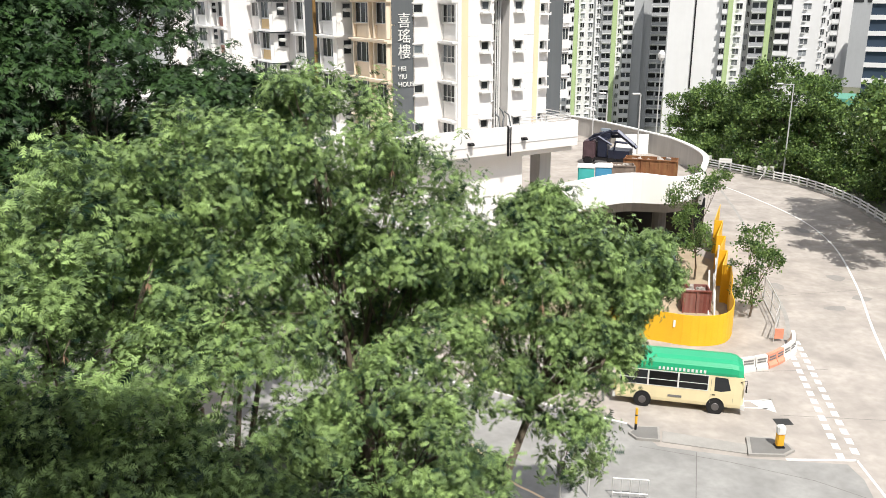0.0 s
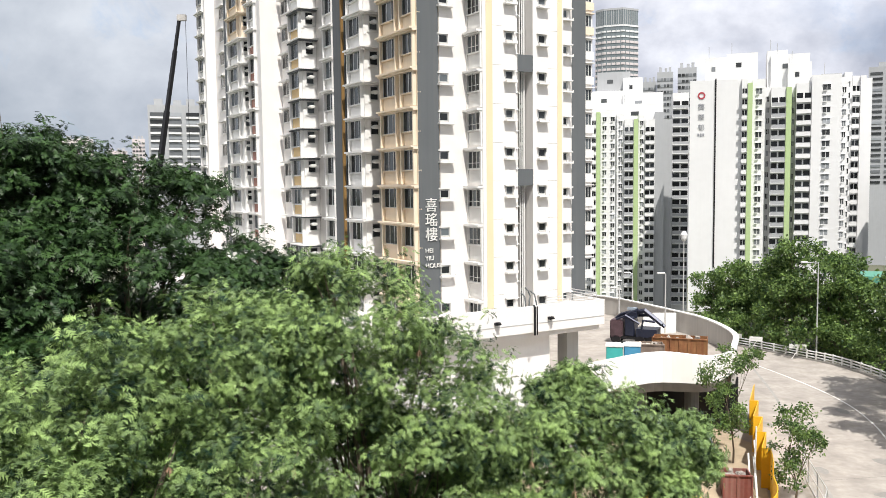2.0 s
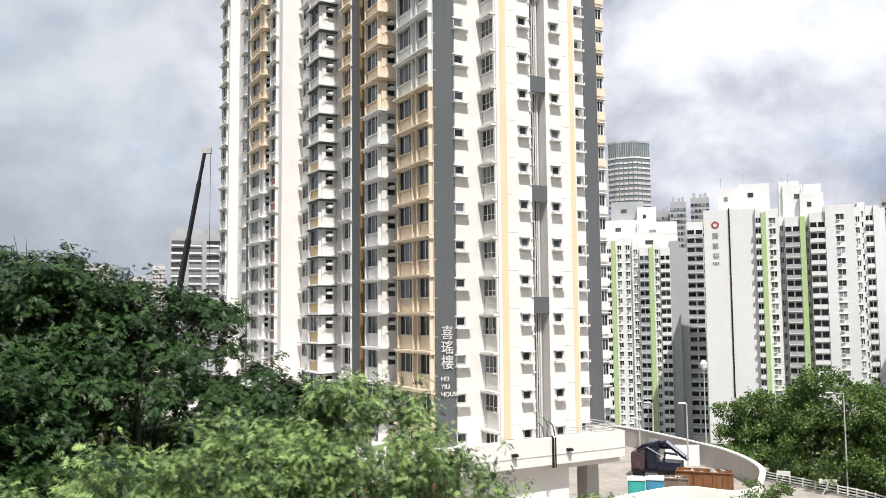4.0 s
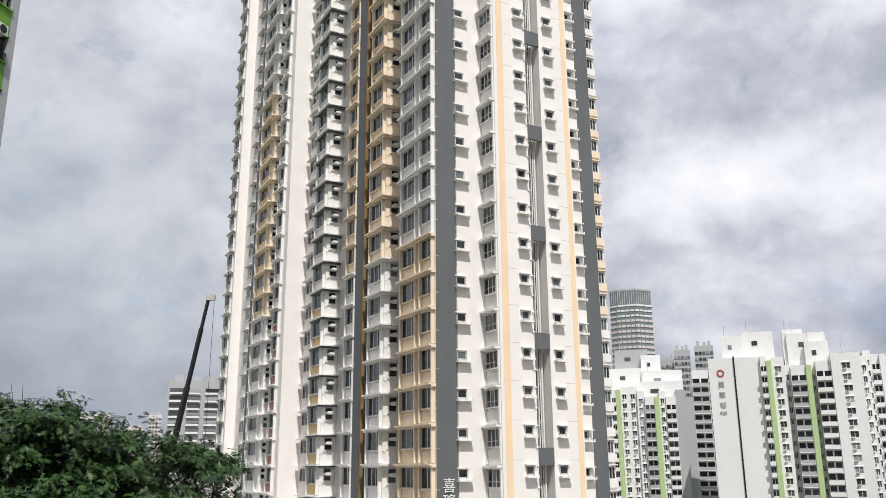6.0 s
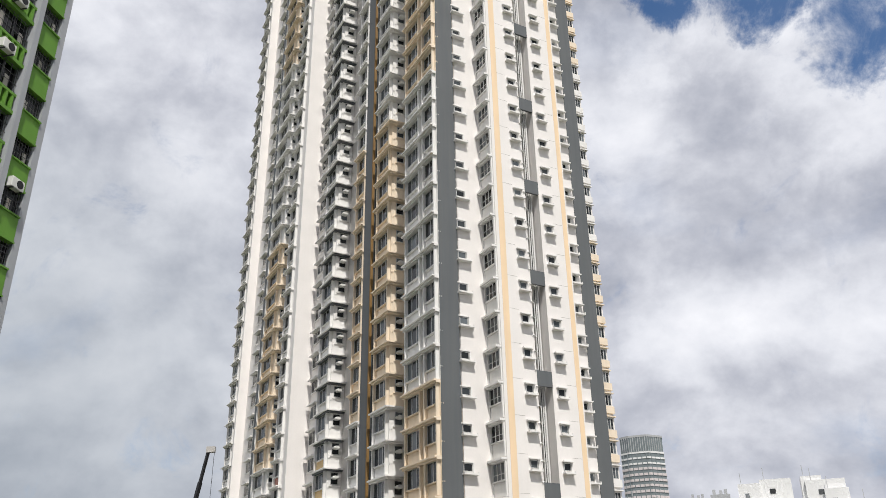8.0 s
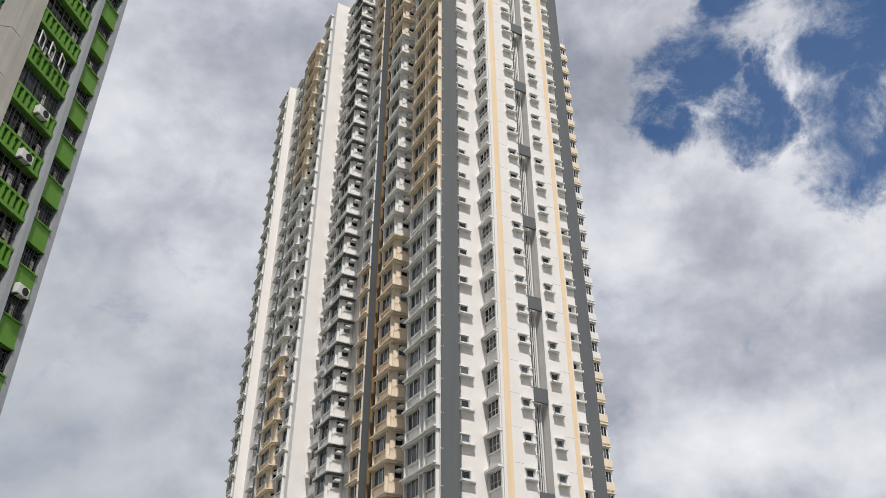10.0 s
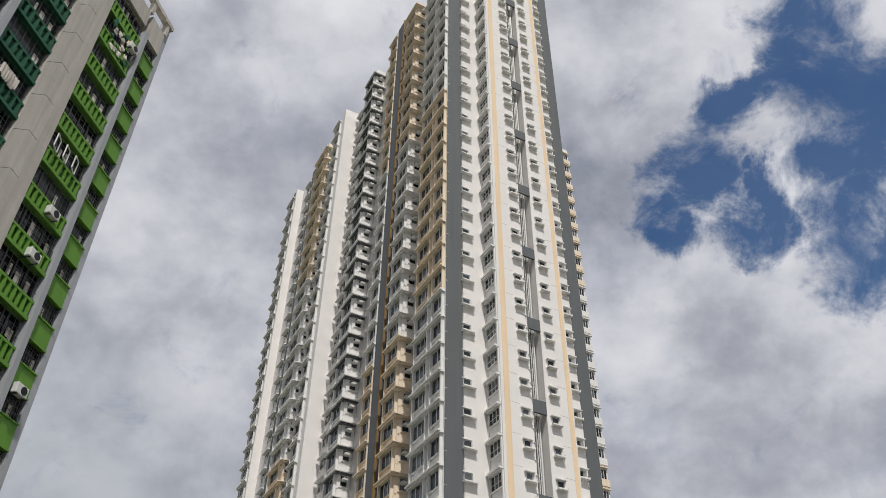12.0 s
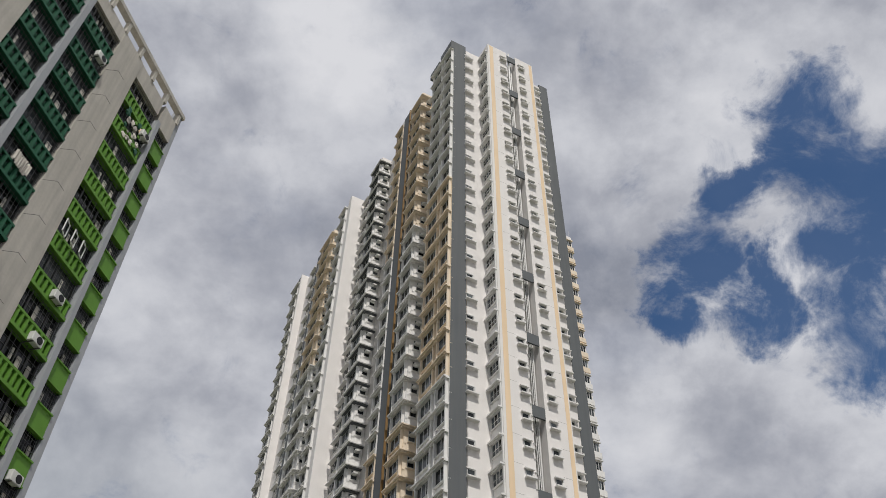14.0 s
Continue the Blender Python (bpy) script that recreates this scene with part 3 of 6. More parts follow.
for k in range(26):
    z = GTOP - 2.2 - 0.0 - GST * k
    if z < 22:
        break
    # narrow windows beside the corner: green spandrel below each
    link_mesh("spandrel", unit_mesh(("spandrel", 0), lambda bm: (gbox(bm, 0.42, -1.2, -2.7, 2.05, 0.02, -1.35), gbox(bm, 0.42, -1.2, -1.4, 2.05, 0.1, -1.32), gbox(bm, 0.42, -1.2, -2.74, 2.05, 0.08, -2.66)), [LIME]), green_block).location.z = z
    win = link_mesh("window", unit_mesh(("narrow_window", 0), lambda bm: gbox(bm, 0.42, -0.3, -1.35, 2.05, -0.26, 0.0), [BLOCKGLASS]), green_block)
    win.location.z = z
    link_mesh("window_grille", unit_mesh(("narrow_grille", 0), lambda bm: (*[gbox(bm, 0.5 + i * 0.2, -0.12, -1.35, 0.52 + i * 0.2, -0.1, 0.0) for i in range(8)], *[gbox(bm, 0.42, -0.13, -1.2 + i * 0.3, 2.05, -0.11, -1.18 + i * 0.3) for i in range(4)]), [GRILLE]), win)
    link_mesh("curtain", unit_mesh(("curtain", k % 3), lambda bm: gbox(bm, 0.6 + 0.35 * (k % 3), -0.25, -1.3, 0.85 + 0.35 * (k % 3), -0.2, -0.6), [CLOTH]), win)
    for x0, x1, mat, key in ((2.4, 5.65, LIME, "lime"), (8.05, 11.2, DGREEN, "dark"), (11.6, 14.3, DGREEN, "dark2"), (16.7, 19.8, DGREEN, "dark3"), (20.2, 23.0, DGREEN, "dark4")):
        zz = GTOP - 1.6 - GST * k if key == "lime" else GTOP - 1.2 - GST * k

        def balcony(bm):
            gbox(bm, x0, -1.2, -2.72, x1, 0.12, -2.52)
            gbox(bm, x0, -0.1, -1.72, x1, 0.1, -1.58)
            n = int((x1 - x0) / 0.4)
            for i in range(n):
                a = x0 + (i + 0.25) * (x1 - x0) / n
                w = (x1 - x0) / n * 0.5
                gbox(bm, a, -0.08, -2.52, a + w, 0.06, -1.72)
                gbox(bm, a + w * 0.2, 0.06, -2.5, a + w * 0.8, 0.11, -1.75)
            gbox(bm, x0, -0.3, -2.52, x1, -0.2, -1.68)
        bal = link_mesh("balcony", unit_mesh(("balcony", key), balcony, [mat]), green_block)
        bal.location.z = zz

        def inside(bm):
            rnd = random.Random(k % 5 + len(key) * 7)
            gbox(bm, x0, -0.36, -2.52, x1, -0.32, 0, 0)
            n = rnd.choice((7, 9, 11))
            for i in range(n):
                a = x0 + 0.1 + i * (x1 - x0 - 0.2) / n
                gbox(bm, a, -0.06, -1.6, a + 0.02, -0.04, 0, 1)
            for zz2 in (-1.05, -0.6, -0.15):
                gbox(bm, x0, -0.06, zz2, x1, -0.04, zz2 + 0.02, 1)
            for i in range(rnd.randint(1, 4)):
                a = x0 + 0.2 + rnd.random() * (x1 - x0 - 0.9)
                gbox(bm, a, -0.2, -1.5 + rnd.random() * 0.3, a + 0.12 + rnd.random() * 0.2, -0.15, -0.8 + rnd.random() * 0.3, 2)
            a = x0 + rnd.random() * 1.2
            for i in range(4):
                gbox(bm, x0 + i * (x1 - x0) / 4, -0.32, -1.7, x0 + i * (x1 - x0) / 4 + 0.07, -0.26, 0, 1)
        link_mesh("window_grille", unit_mesh(("grille", key, k % 5), inside, [BLOCKGLASS, GRILLE, CLOTH, GREYWALL]), bal)


def air_conditioner(x, z, y=0.1, w=0.85):
    bm = bmesh.new()
    add_box(bm, -w / 2, 0, 0, w / 2, 0.34, 0.55)
    bmesh.ops.bevel(bm, geom=bm.edges[:], offset=0.03, segments=1, affect="EDGES")
    ac = part("air_conditioner", bm, ACM, None)
    tagged(ac, "white outdoor air conditioner unit on a wall bracket", "air conditioner", "air conditioners on the older block")
    ac.matrix_world = GB_M @ pose(x, y, z)
    bm = bmesh.new()
    bmesh.ops.create_cone(bm, cap_ends=True, segments=20, radius1=0.21, radius2=0.21, depth=0.03, matrix=pose(-0.1, 0.35, 0.28, 90, 0, 0))
    part("fan_grille", bm, BLACKM, ac, "round black fan grille")
    for sx in (-0.3, 0.3):
        box_part("bracket", ac, GRILLE, sx - 0.02, -0.2, -0.05, sx + 0.02, 0.36, 0.0)
    return ac


for x, z in ((1.4, 41.45), (3.85, 47.75), (3.75, 50.7), (2.97, 65.85), (8.9, 66.05)):
    air_conditioner(x, z, 0.12)
# three white casements standing open on one lime balcony
for i in range(3):
    bm = bmesh.new()
    for q in ((0, 0, 0.62, 0.05), (0, 0.92, 0.62, 0.97), (0, 0, 0.05, 0.97), (0.57, 0, 0.62, 0.97)):
        gbox(bm, q[0], -0.03, q[1], q[2], 0.03, q[3])
    sash = part("open_casement", bm, PIPE, green_block, "white window frame standing open")
    sash.matrix_local = pose(3.3 + i * 0.85, 0.16, 54.25, 0, 0, 20)
rnd = random.Random(8)
for i in range(5):
    bm = bmesh.new()
    bmesh.ops.create_grid(bm, x_segments=5, y_segments=7, size=0.5)
    for v in bm.verts:
        v.co = Vector((v.co.x * 0.4, 0.05 * math.sin(v.co.x * 14 + i) + 0.03 * v.co.y, v.co.y * 0.7))
    ob = part("hung_garment", bm, CLOTH, None)
    ob.modifiers.new("thick", "SOLIDIFY").thickness = 0.015
    tagged(ob, "pale garment hung out to dry on a dark green balcony", "laundry", "garments on the dark balcony")
    ob.matrix_world = GB_M @ pose(9.2 + i * 0.22, 0.2, 55.1 - 0.25 * rnd.random())
# laundry and pots on the crowded balcony near the top
rnd = random.Random(5)
for i in range(26):
    x, z = 3.0 + rnd.random() * 1.9, 64.3 + rnd.random() * 2.3
    bm = bmesh.new()
    bmesh.ops.create_icosphere(bm, subdivisions=2, radius=0.07 + rnd.random() * 0.12)
    for v in bm.verts:
        v.co = Vector((v.co.x * 1.2, v.co.y * 0.4, v.co.z * 1.5)) * (0.6 + rnd.random() * 0.8)
    ob = part("hung_bundle", bm, YELLOW if i == 4 else (CLOTH, CLOTH, LIME, DGREEN)[i % 4], None)
    tagged(ob, "pale bundle hung on the outside of a balcony", "laundry", "bundles on the crowded balcony")
    ob.matrix_world = GB_M @ pose(x, 0.16, z)
# clothes poles sticking out along the blank wall
for k in range(18):
    bm = bmesh.new()
    add_tube(bm, [(8.0, 0.1, 66.5 - k * 2.7), (7.8, 0.9, 66.4 - k * 2.7), (7.2, 0.95, 66.3 - k * 2.7)], 0.012, 4)
    part("clothes_pole", bm, GRILLE, green_block)

# ---- distant estates and towers ----
FARW = material("far_white_paint", (0.74, 0.74, 0.735), 0.8, var=0.05, scale=0.05, fine=0.6, bump=0, streak=0.03)
FARG = material("far_grey_paint", (0.40, 0.41, 0.42), 0.8, var=0.06, scale=0.05, fine=0.6, bump=0, streak=0.1)
FARLIME = material("far_lime_paint", (0.42, 0.54, 0.27), 0.7, var=0.05, bump=0)
FARDARK = glass_material("far_recess_glass", (0.075, 0.08, 0.084), 0.3)
# darker copy of the far glass, with the balcony recesses' shade in its colour
FARBLACK = glass_material("far_shaded_glass", (0.016, 0.018, 0.02), 0.4)
FARBLUE = glass_material("blue_curtain_glass", (0.09, 0.13, 0.19), 0.12)
# plan of each estate: from, to, top, set-back, kind of bay
ESTATE_EAST = [
    (-10.7, 2.0, 48.5, 0, "blank"),
    (2.0, 3.4, 48.4, -1, "balcony"),
    (3.4, 4.6, 47.2, -1.3, "green"),
    (4.6, 7.7, 48.3, 1, "window"),
    (7.7, 9.0, 46.3, 3, "window"),
    (9.0, 12.5, 45.9, 0, "darkbalcony"),
    (12.5, 13.8, 45.8, -0.5, "green"),
    (13.8, 14.8, 45.8, 2, "window"),
    (14.8, 18.3, 46.7, -0.5, "balcony"),
    (18.3, 25.0, 48.3, -1.5, "widewindow"),
    (25.0, 26.7, 47.7, 1, "window"),
    (26.7, 28.4, 49.7, 8, "window"),
    (28.4, 30.2, 48.7, 8, "balcony"),
    (30.2, 31.6, 48.6, 7, "blank"),
    (31.6, 33.0, 48.0, 8, "blank"),
]
ESTATE_EAST_ROOF = [
    (-7.1, -1.8, 54.7, 4, "b"),
    (-1.8, 5.8, 55.6, 5, "b"),
    (8.1, 13.0, 55.9, 6, "b"),
    (9.0, 18.2, 54.7, 5, "b"),
    (13.0, 18.5, 52.2, 3, "b"),
    (21.4, 26.1, 49.8, 10, "g"),
]
ESTATE_WEST = [
    (-16.1, -14.1, 50.1, 2, "window"),
    (-14.1, -12.7, 44.2, -1, "balcony"),
    (-12.7, -11.5, 44.2, -1.2, "green"),
    (-11.5, -6.5, 45.2, 1, "window"),
    (-6.5, -4.2, 43.7, 0, "window"),
    (-4.2, -1.4, 41.9, -1, "darkbalcony"),
    (-1.4, 0.0, 41.8, -1.3, "green"),
    (0.0, 2.0, 43.6, 0, "window"),
    (2.0, 4.9, 41.8, -0.5, "balcony"),
    # the two blank bays below are coloured grey to stand for shaded wall
    (4.9, 7.7, 43.8, 0, "grey"),
    (7.7, 10.2, 41.7, 2, "grey"),
    (10.2, 15.0, 49.7, 3, "darkbalcony"),
]
ESTATE_WEST_ROOF = [
    (-14.4, -4.8, 51.3, 6, "b"),
    (-13.0, -2.7, 57.9, 12, "g"),
    (-4.8, 1.2, 55.6, 9, "b"),
    (-4.8, 7.4, 50.3, 5, "b"),
    (-6.5, 7.4, 46.7, 2, "b"),
]


def far_frame(az, dist):
    a = radians(az)
    return Matrix.Translation((math.sin(a) * dist, math.cos(a) * dist, 0)) @ pose(0, 0, 0, 0, 0, -az)


def far_estate(name, label, az, dist, cols, roof, storey=2.75, low=-26.0):
    est = thing(name, label, "apartment tower", far_frame(az, dist), "white estate towers")
    for i, (x0, x1, top, dy, kind) in enumerate(cols):
        wall = {"green": FARLIME, "grey": FARG}.get(kind, FARW)
        box_part("wall", est, wall, x0 + 0.02, dy, low, x1 - 0.02, 22, top)
        if kind in ("blank", "grey", "green"):
            continue
        w = x1 - x0
        z = top - 2.2
        while z > -14.0:
            if kind in ("window", "widewindow"):
                n = 2 if kind == "window" and w > 3.3 else 1
                ww = min(w / n * 0.45, 1.7)

                for j in range(n):
                    c = x0 + w * (j + 0.5) / n
                    ob = link_mesh("window", unit_mesh(("far_window", az, i, j), lambda bm: add_box(bm, c - ww / 2, dy - 0.06, -1.5, c + ww / 2, dy - 0.02, -0.2), [FARDARK]), est)
                    ob.location.z = z
                    for nm, q in (("hood", (c - ww / 2 - 0.1, dy - 0.3, -0.2, c + ww / 2 + 0.1, dy, -0.05)), ("mullion", (c - 0.05, dy - 0.1, -1.5, c + 0.05, dy - 0.05, -0.2)), ("ledge", (c - ww / 2, dy - 0.4, -1.75, c, dy, -1.6))):
                        link_mesh(nm, unit_mesh(("far_" + nm, az, i, j), lambda bm: add_box(bm, *q), [FARW]), ob)
            else:
                rail_m = FARG if kind == "darkbalcony" else FARW

                def balc(bm):
                    add_box(bm, x0 + 0.15, dy - 0.05, -1.6, x1 - 0.15, dy - 0.02, -0.35, 0)
                    add_box(bm, x0 + 0.1, dy - 1.0, -2.75, x1 - 0.1, dy, -2.55, 1)
                    add_box(bm, x0 + 0.1, dy - 1.0, -2.55, x1 - 0.1, dy - 0.9, -1.75, 2)
                    add_box(bm, x0 + w * 0.45, dy - 0.15, -1.6, x0 + w * 0.55, dy, 0.0, 1)
                ob = link_mesh("balcony", unit_mesh(("far_balcony", az, i), balc, [FARBLACK, FARW, rail_m]), est)
                ob.location.z = z
            z -= storey
    for x0, x1, top, dy, kind in roof:
        box_part("roof_block", est, FARG if kind == "g" else FARW, x0, dy, top - 14, x1, dy + 8, top)
        box_part("roof_opening", est, FARDARK, x0 + (x1 - x0) * 0.3, dy - 0.1, top - 3.6, x0 + (x1 - x0) * 0.48, dy, top - 2.4)
        for q in (0.15,):
            box_part("antenna", est, FARG, x0 + (x1 - x0) * q, dy + 1, top, x0 + (x1 - x0) * q + 0.15, dy + 1.15, top + 3)
    return est


east = far_estate("estate_tower", "white estate tower with lime green strips and a blank sign wall", 17.5, 226, ESTATE_EAST, ESTATE_EAST_ROOF)
west = far_estate("estate_tower", "white estate tower with walls greyed as if shaded and dark stacked balconies", 11.5, 262, ESTATE_WEST, ESTATE_WEST_ROOF)
# sign and dark downpipe on the blank wall
x0 = ESTATE_EAST[0][0]
box_part("downpipe", east, BLACKM, x0 + 6.2, -0.25, 0, x0 + 6.55, 0, 48.8)
SIGNG = material("sign_lettering_grey", (0.30, 0.31, 0.33), 0.6)
bm = bmesh.new()
for i in range(20):
    a, b2 = i * math.pi / 10, (i + 1) * math.pi / 10
    vs = [bm.verts.new((x0 + 2.9 + r * math.cos(q), -0.12, 44.6 + r * math.sin(q))) for r, q in ((0.55, a), (0.95, a), (0.95, b2), (0.55, b2))]
    bm.faces.new(vs)
part("round_emblem", bm, material("sign_red", (0.42, 0.06, 0.08), 0.6), east, "red ring emblem")
for ch, z in (("葵", 41.1), ("翠", 38.4), ("邨", 35.8)):
    t = sign_text(ch, 1.75, x0 + 2.0, z, east)
    t.data.materials.clear()
    t.data.materials.append(SIGNG)
for i in range(3):
    box_part("lettering_bar", east, SIGNG, x0 + 2.0 + i * 0.6, -0.1, 34.2 - 0.2 * (i % 2), x0 + 2.45 + i * 0.6, 0, 34.9)

# faceted office tower far behind
D = 620
rt = thing("office_tower", "distant faceted office tower with banded glass facade", "office tower", far_frame(10.05, D))
FARPALE = material("pale_curtain_glass", (0.2, 0.235, 0.245), 0.12, var=0.1, scale=0.03, bump=0)
RB = material("banded_cladding", (0.62, 0.565, 0.56), 0.5, var=0.08, scale=0.02, bump=0)


def facet_slab(bm, out, z0, z1):
    """One storey of the tower's plan, set out by some metres."""
    add_prism(bm, [(-15.0 - out, 2.0 - out), (-9.0, -3.0 - out), (4.5, -5.0 - out), (15.0 + out, 4.0 - out), (15.0 + out, 22), (-15.0 - out, 22)], z0, z1)


OFFICE_TOP = 22.1 + 0.203 * D
bm = bmesh.new()
facet_slab(bm, 0.0, -26, OFFICE_TOP - 1)
part("glass_wall", bm, FARPALE, rt)
for i in range(24):
    z = OFFICE_TOP - 13 - i * 3.9
    bm = bmesh.new()
    facet_slab(bm, 0.35, z, z + (1.2 if i < 3 else 1.7))
    part("floor_band", bm, FARW if i < 3 else RB, rt)
    if i > 2:
        bm = bmesh.new()
        facet_slab(bm, 0.12, z + 1.7, z + 2.9)
        part("window_band", bm, FARPALE, rt)
bm = bmesh.new()
facet_slab(bm, 0.25, OFFICE_TOP - 1.4, OFFICE_TOP)
part("roof_rim", bm, FARG, rt)
for a, b, n in (((-15.0, 2.0), (-9.0, -3.0), 4), ((-9.0, -3.0), (4.5, -5.0), 8), ((4.5, -5.0), (15.0, 4.0), 7)):
    for i in range(n):
        p = Vector(a).lerp(Vector(b), i / n)
        box_part("mullion", rt, FARG, p.x - 0.2, p.y - 0.45, OFFICE_TOP - 12, p.x + 0.2, p.y + 0.2, OFFICE_TOP - 1.4)
        if i % 2:
            box_part("pier", rt, FARPALE, p.x - 0.3, p.y - 0.5, OFFICE_TOP - 95, p.x + 0.3, p.y + 0.2, OFFICE_TOP - 13)


def plain_block(name, label, az, dist, w, top, mat, storey=3.2, ncol=4, strip=True):
    b = thing(name, label, "building", far_frame(az, dist), "distant blocks")
    box_part("wall", b, mat, -w / 2, 0, -26, w / 2, 18, top)
    z, i = top - 3, 0
    while z > 20:
        for j in range(ncol):
            a, b2 = -w / 2 + w * (j + 0.12) / ncol, -w / 2 + w * (j + 0.88) / ncol
            link_mesh("window", unit_mesh(("row", name, az, j), lambda bm: add_box(bm, a, -0.3, -1.35, b2, -0.02, 0), [FARDARK]), b).location.z = z
            if strip:
                link_mesh("balcony_band", unit_mesh(("band", name, az, j), lambda bm: add_box(bm, a, -0.9, -2.4, b2 - 0.3, 0, -1.7), [FARW]), b).location.z = z
        z -= storey
    for q in (-0.3, 0.05, 0.3):
        box_part("roof_block", b, FARG, w * q - w * 0.08, 2, top, w * q + w * 0.08, 8, top + 2.0 + 2 * abs(q))
    return b


plain_block("grey_block", "distant grey apartment block with long balcony bands", -19.6, 350, 20.5, 55.5, FARG, 3.1, 3)
for az, d, w, top in ((13.2, 420, 7.5, 76), (14.6, 430, 9, 79), (12.2, 440, 7, 74), (27.5, 520, 40, 85), (29.5, 600, 30, 95)):
    plain_block("estate_block", "distant pale housing block with small windows", az, d, w, top, FARG, 3.0, 5, False)
for az, d, w, top in ((-25.5, 700, 22, 61), (-23.2, 760, 16, 55), (-21.9, 720, 10, 63)):
    plain_block("hazy_block", "distant brownish block low on the skyline", az, d, w, top, RB, 3.2, 4, False)
blue = thing("blue_glass_building", "blue glass office building with white floor bands", "office building", far_frame(28.6, 210))
box_part("glass_wall", blue, FARBLUE, -7.5, 0, -26, 20, 20, 25.2)
for i in range(9):
    box_part("floor_band", blue, FARW, -7.6, -0.4, 24.6 - i * 3.4, 20, 0.2, 25.6 - i * 3.4)
low = thing("low_workshop", "low building with green roof edge among the trees", "building", far_frame(26.2, 170))
box_part("wall", low, FARW, -6, 0, -26, 6, 10, 3.4)
box_part("roof", low, material("green_roof_sheet", (0.10, 0.30, 0.22), 0.6), -6.4, -0.4, 3.4, 6.4, 10, 4.6)

# mobile crane boom behind the dark tree
crane = thing("crane_boom", "black telescopic crane boom raised beside the tower", "crane", None)
DC = 120.0
a1, a0 = radians(-19.09), radians(-20.9)
top_p = Vector((DC * math.sin(a1), DC * math.cos(a1), 22.1 + 0.1946 * DC))
low_p = Vector((DC * math.sin(a0), DC * math.cos(a0), 22.1 + 0.0 * DC))
base_p = low_p + (low_p - top_p) * 0.95
base_p.z = 0.0
for i, (q0, q1, r) in enumerate(((0.0, 0.45, 0.55), (0.42, 0.72, 0.42), (0.7, 0.9, 0.33), (0.88, 1.0, 0.25))):
    bm = bmesh.new()
    add_tube(bm, [base_p.lerp(top_p, q0), base_p.lerp(top_p, q1)], r, 4)
    part("boom_section", bm, BLACKM, crane)
bm = bmesh.new()
add_box(bm, top_p.x - 0.3, top_p.y - 0.3, top_p.z - 0.5, top_p.x + 0.9, top_p.y + 0.3, top_p.z + 0.3)
part("boom_head", bm, GREYWALL, crane)
bm = bmesh.new()
add_tube(bm, [top_p + Vector((0.8, 0, 0)), Vector((top_p.x + 0.8, top_p.y, 12))], 0.03, 4)
part("hoist_rope", bm, BLACKM, crane)

# ---- ground, road and ramp ----
def smooth01(x):
    x = min(1.0, max(0.0, x))
    return x * x * (3 - 2 * x)


# one sheet: level round the road, falling away into the valley, flat to the horizon
bm = bmesh.new()
rings = []
for r in (1, 40, 70, 84, 96, 108, 120, 135, 150, 170, 300, 800, 1800, 4200):
    rings.append([bm.verts.new((10 + r * math.cos(k * math.pi / 32), 60 + r * math.sin(k * math.pi / 32), -0.02 - 25 * smooth01((r - 84) / 86))) for k in range(64)])
bm.faces.new(rings[0])
for a, b in zip(rings, rings[1:]):
    for k in range(64):
        bm.faces.new((a[k], b[k], b[(k + 1) % 64], a[(k + 1) % 64]))
tagged(part("ground", bm, GROUNDM, None), "bare grey-brown ground reaching the horizon", "ground", kind="structure")
bm = bmesh.new()
add_prism(bm, [(-40, 26), (20, 26), (40, 20), (44, 45), (45.5, 66), (45.8, 80), (46.8, 90), (45.4, 98.5), (42.2, 104.5), (37, 112), (30, 120), (16, 130), (-6, 134), (-30, 120)], -0.5, 0.0)
tagged(part("road", bm, ROADM, None), "pale worn concrete road curving uphill past the ramp", "road", kind="structure")

bm = bmesh.new()
add_prism(bm, [(-12, 27), (19.09, 29.9), (19.93, 33.26), (20.21, 34.64), (20.05, 36.03), (15.49, 36.6), (11.1, 37.8), (10.13, 40.05), (2.18, 44.23), (-0.87, 47.01), (-12, 53.0)][::-1], -0.1, 0.003)
tagged(part("side_lane", bm, LANEM, None), "grey worn concrete lane beside the islands", "road", kind="structure")

# wooded slope below the camera; its dark colour stands for shade under the trees
bm = bmesh.new()
n = 26
grid = []
for j in range(n + 1):
    for i in range(n + 1):
        x, y = -60 + i * 2.75, -20 + j * 2.2
        edge = 4.0 - 0.12 * (y - 34) if y > 20 else 8.0
        h = 11.5 * smooth01((edge - x) / 20) * smooth01((40 - y) / 22) + 2.5 * smooth01((-24 - x) / 16)
        h += 0.5 * noise.noise((x * 0.3, y * 0.3, 0)) * smooth01(h)
        grid.append(bm.verts.new((x, y, h - 0.06)))
for j in range(n):
    for i in range(n):
        q = j * (n + 1) + i
        bm.faces.new((grid[q], grid[q + 1], grid[q + n + 2], grid[q + n + 1]))
tagged(part("slope", bm, material("shaded_undergrowth", (0.035, 0.05, 0.02), 0.95, var=0.3, scale=0.8, fine=5, bump=0.6), None), "overgrown slope under the trees, coloured dark as if shaded", "ground", kind="structure")


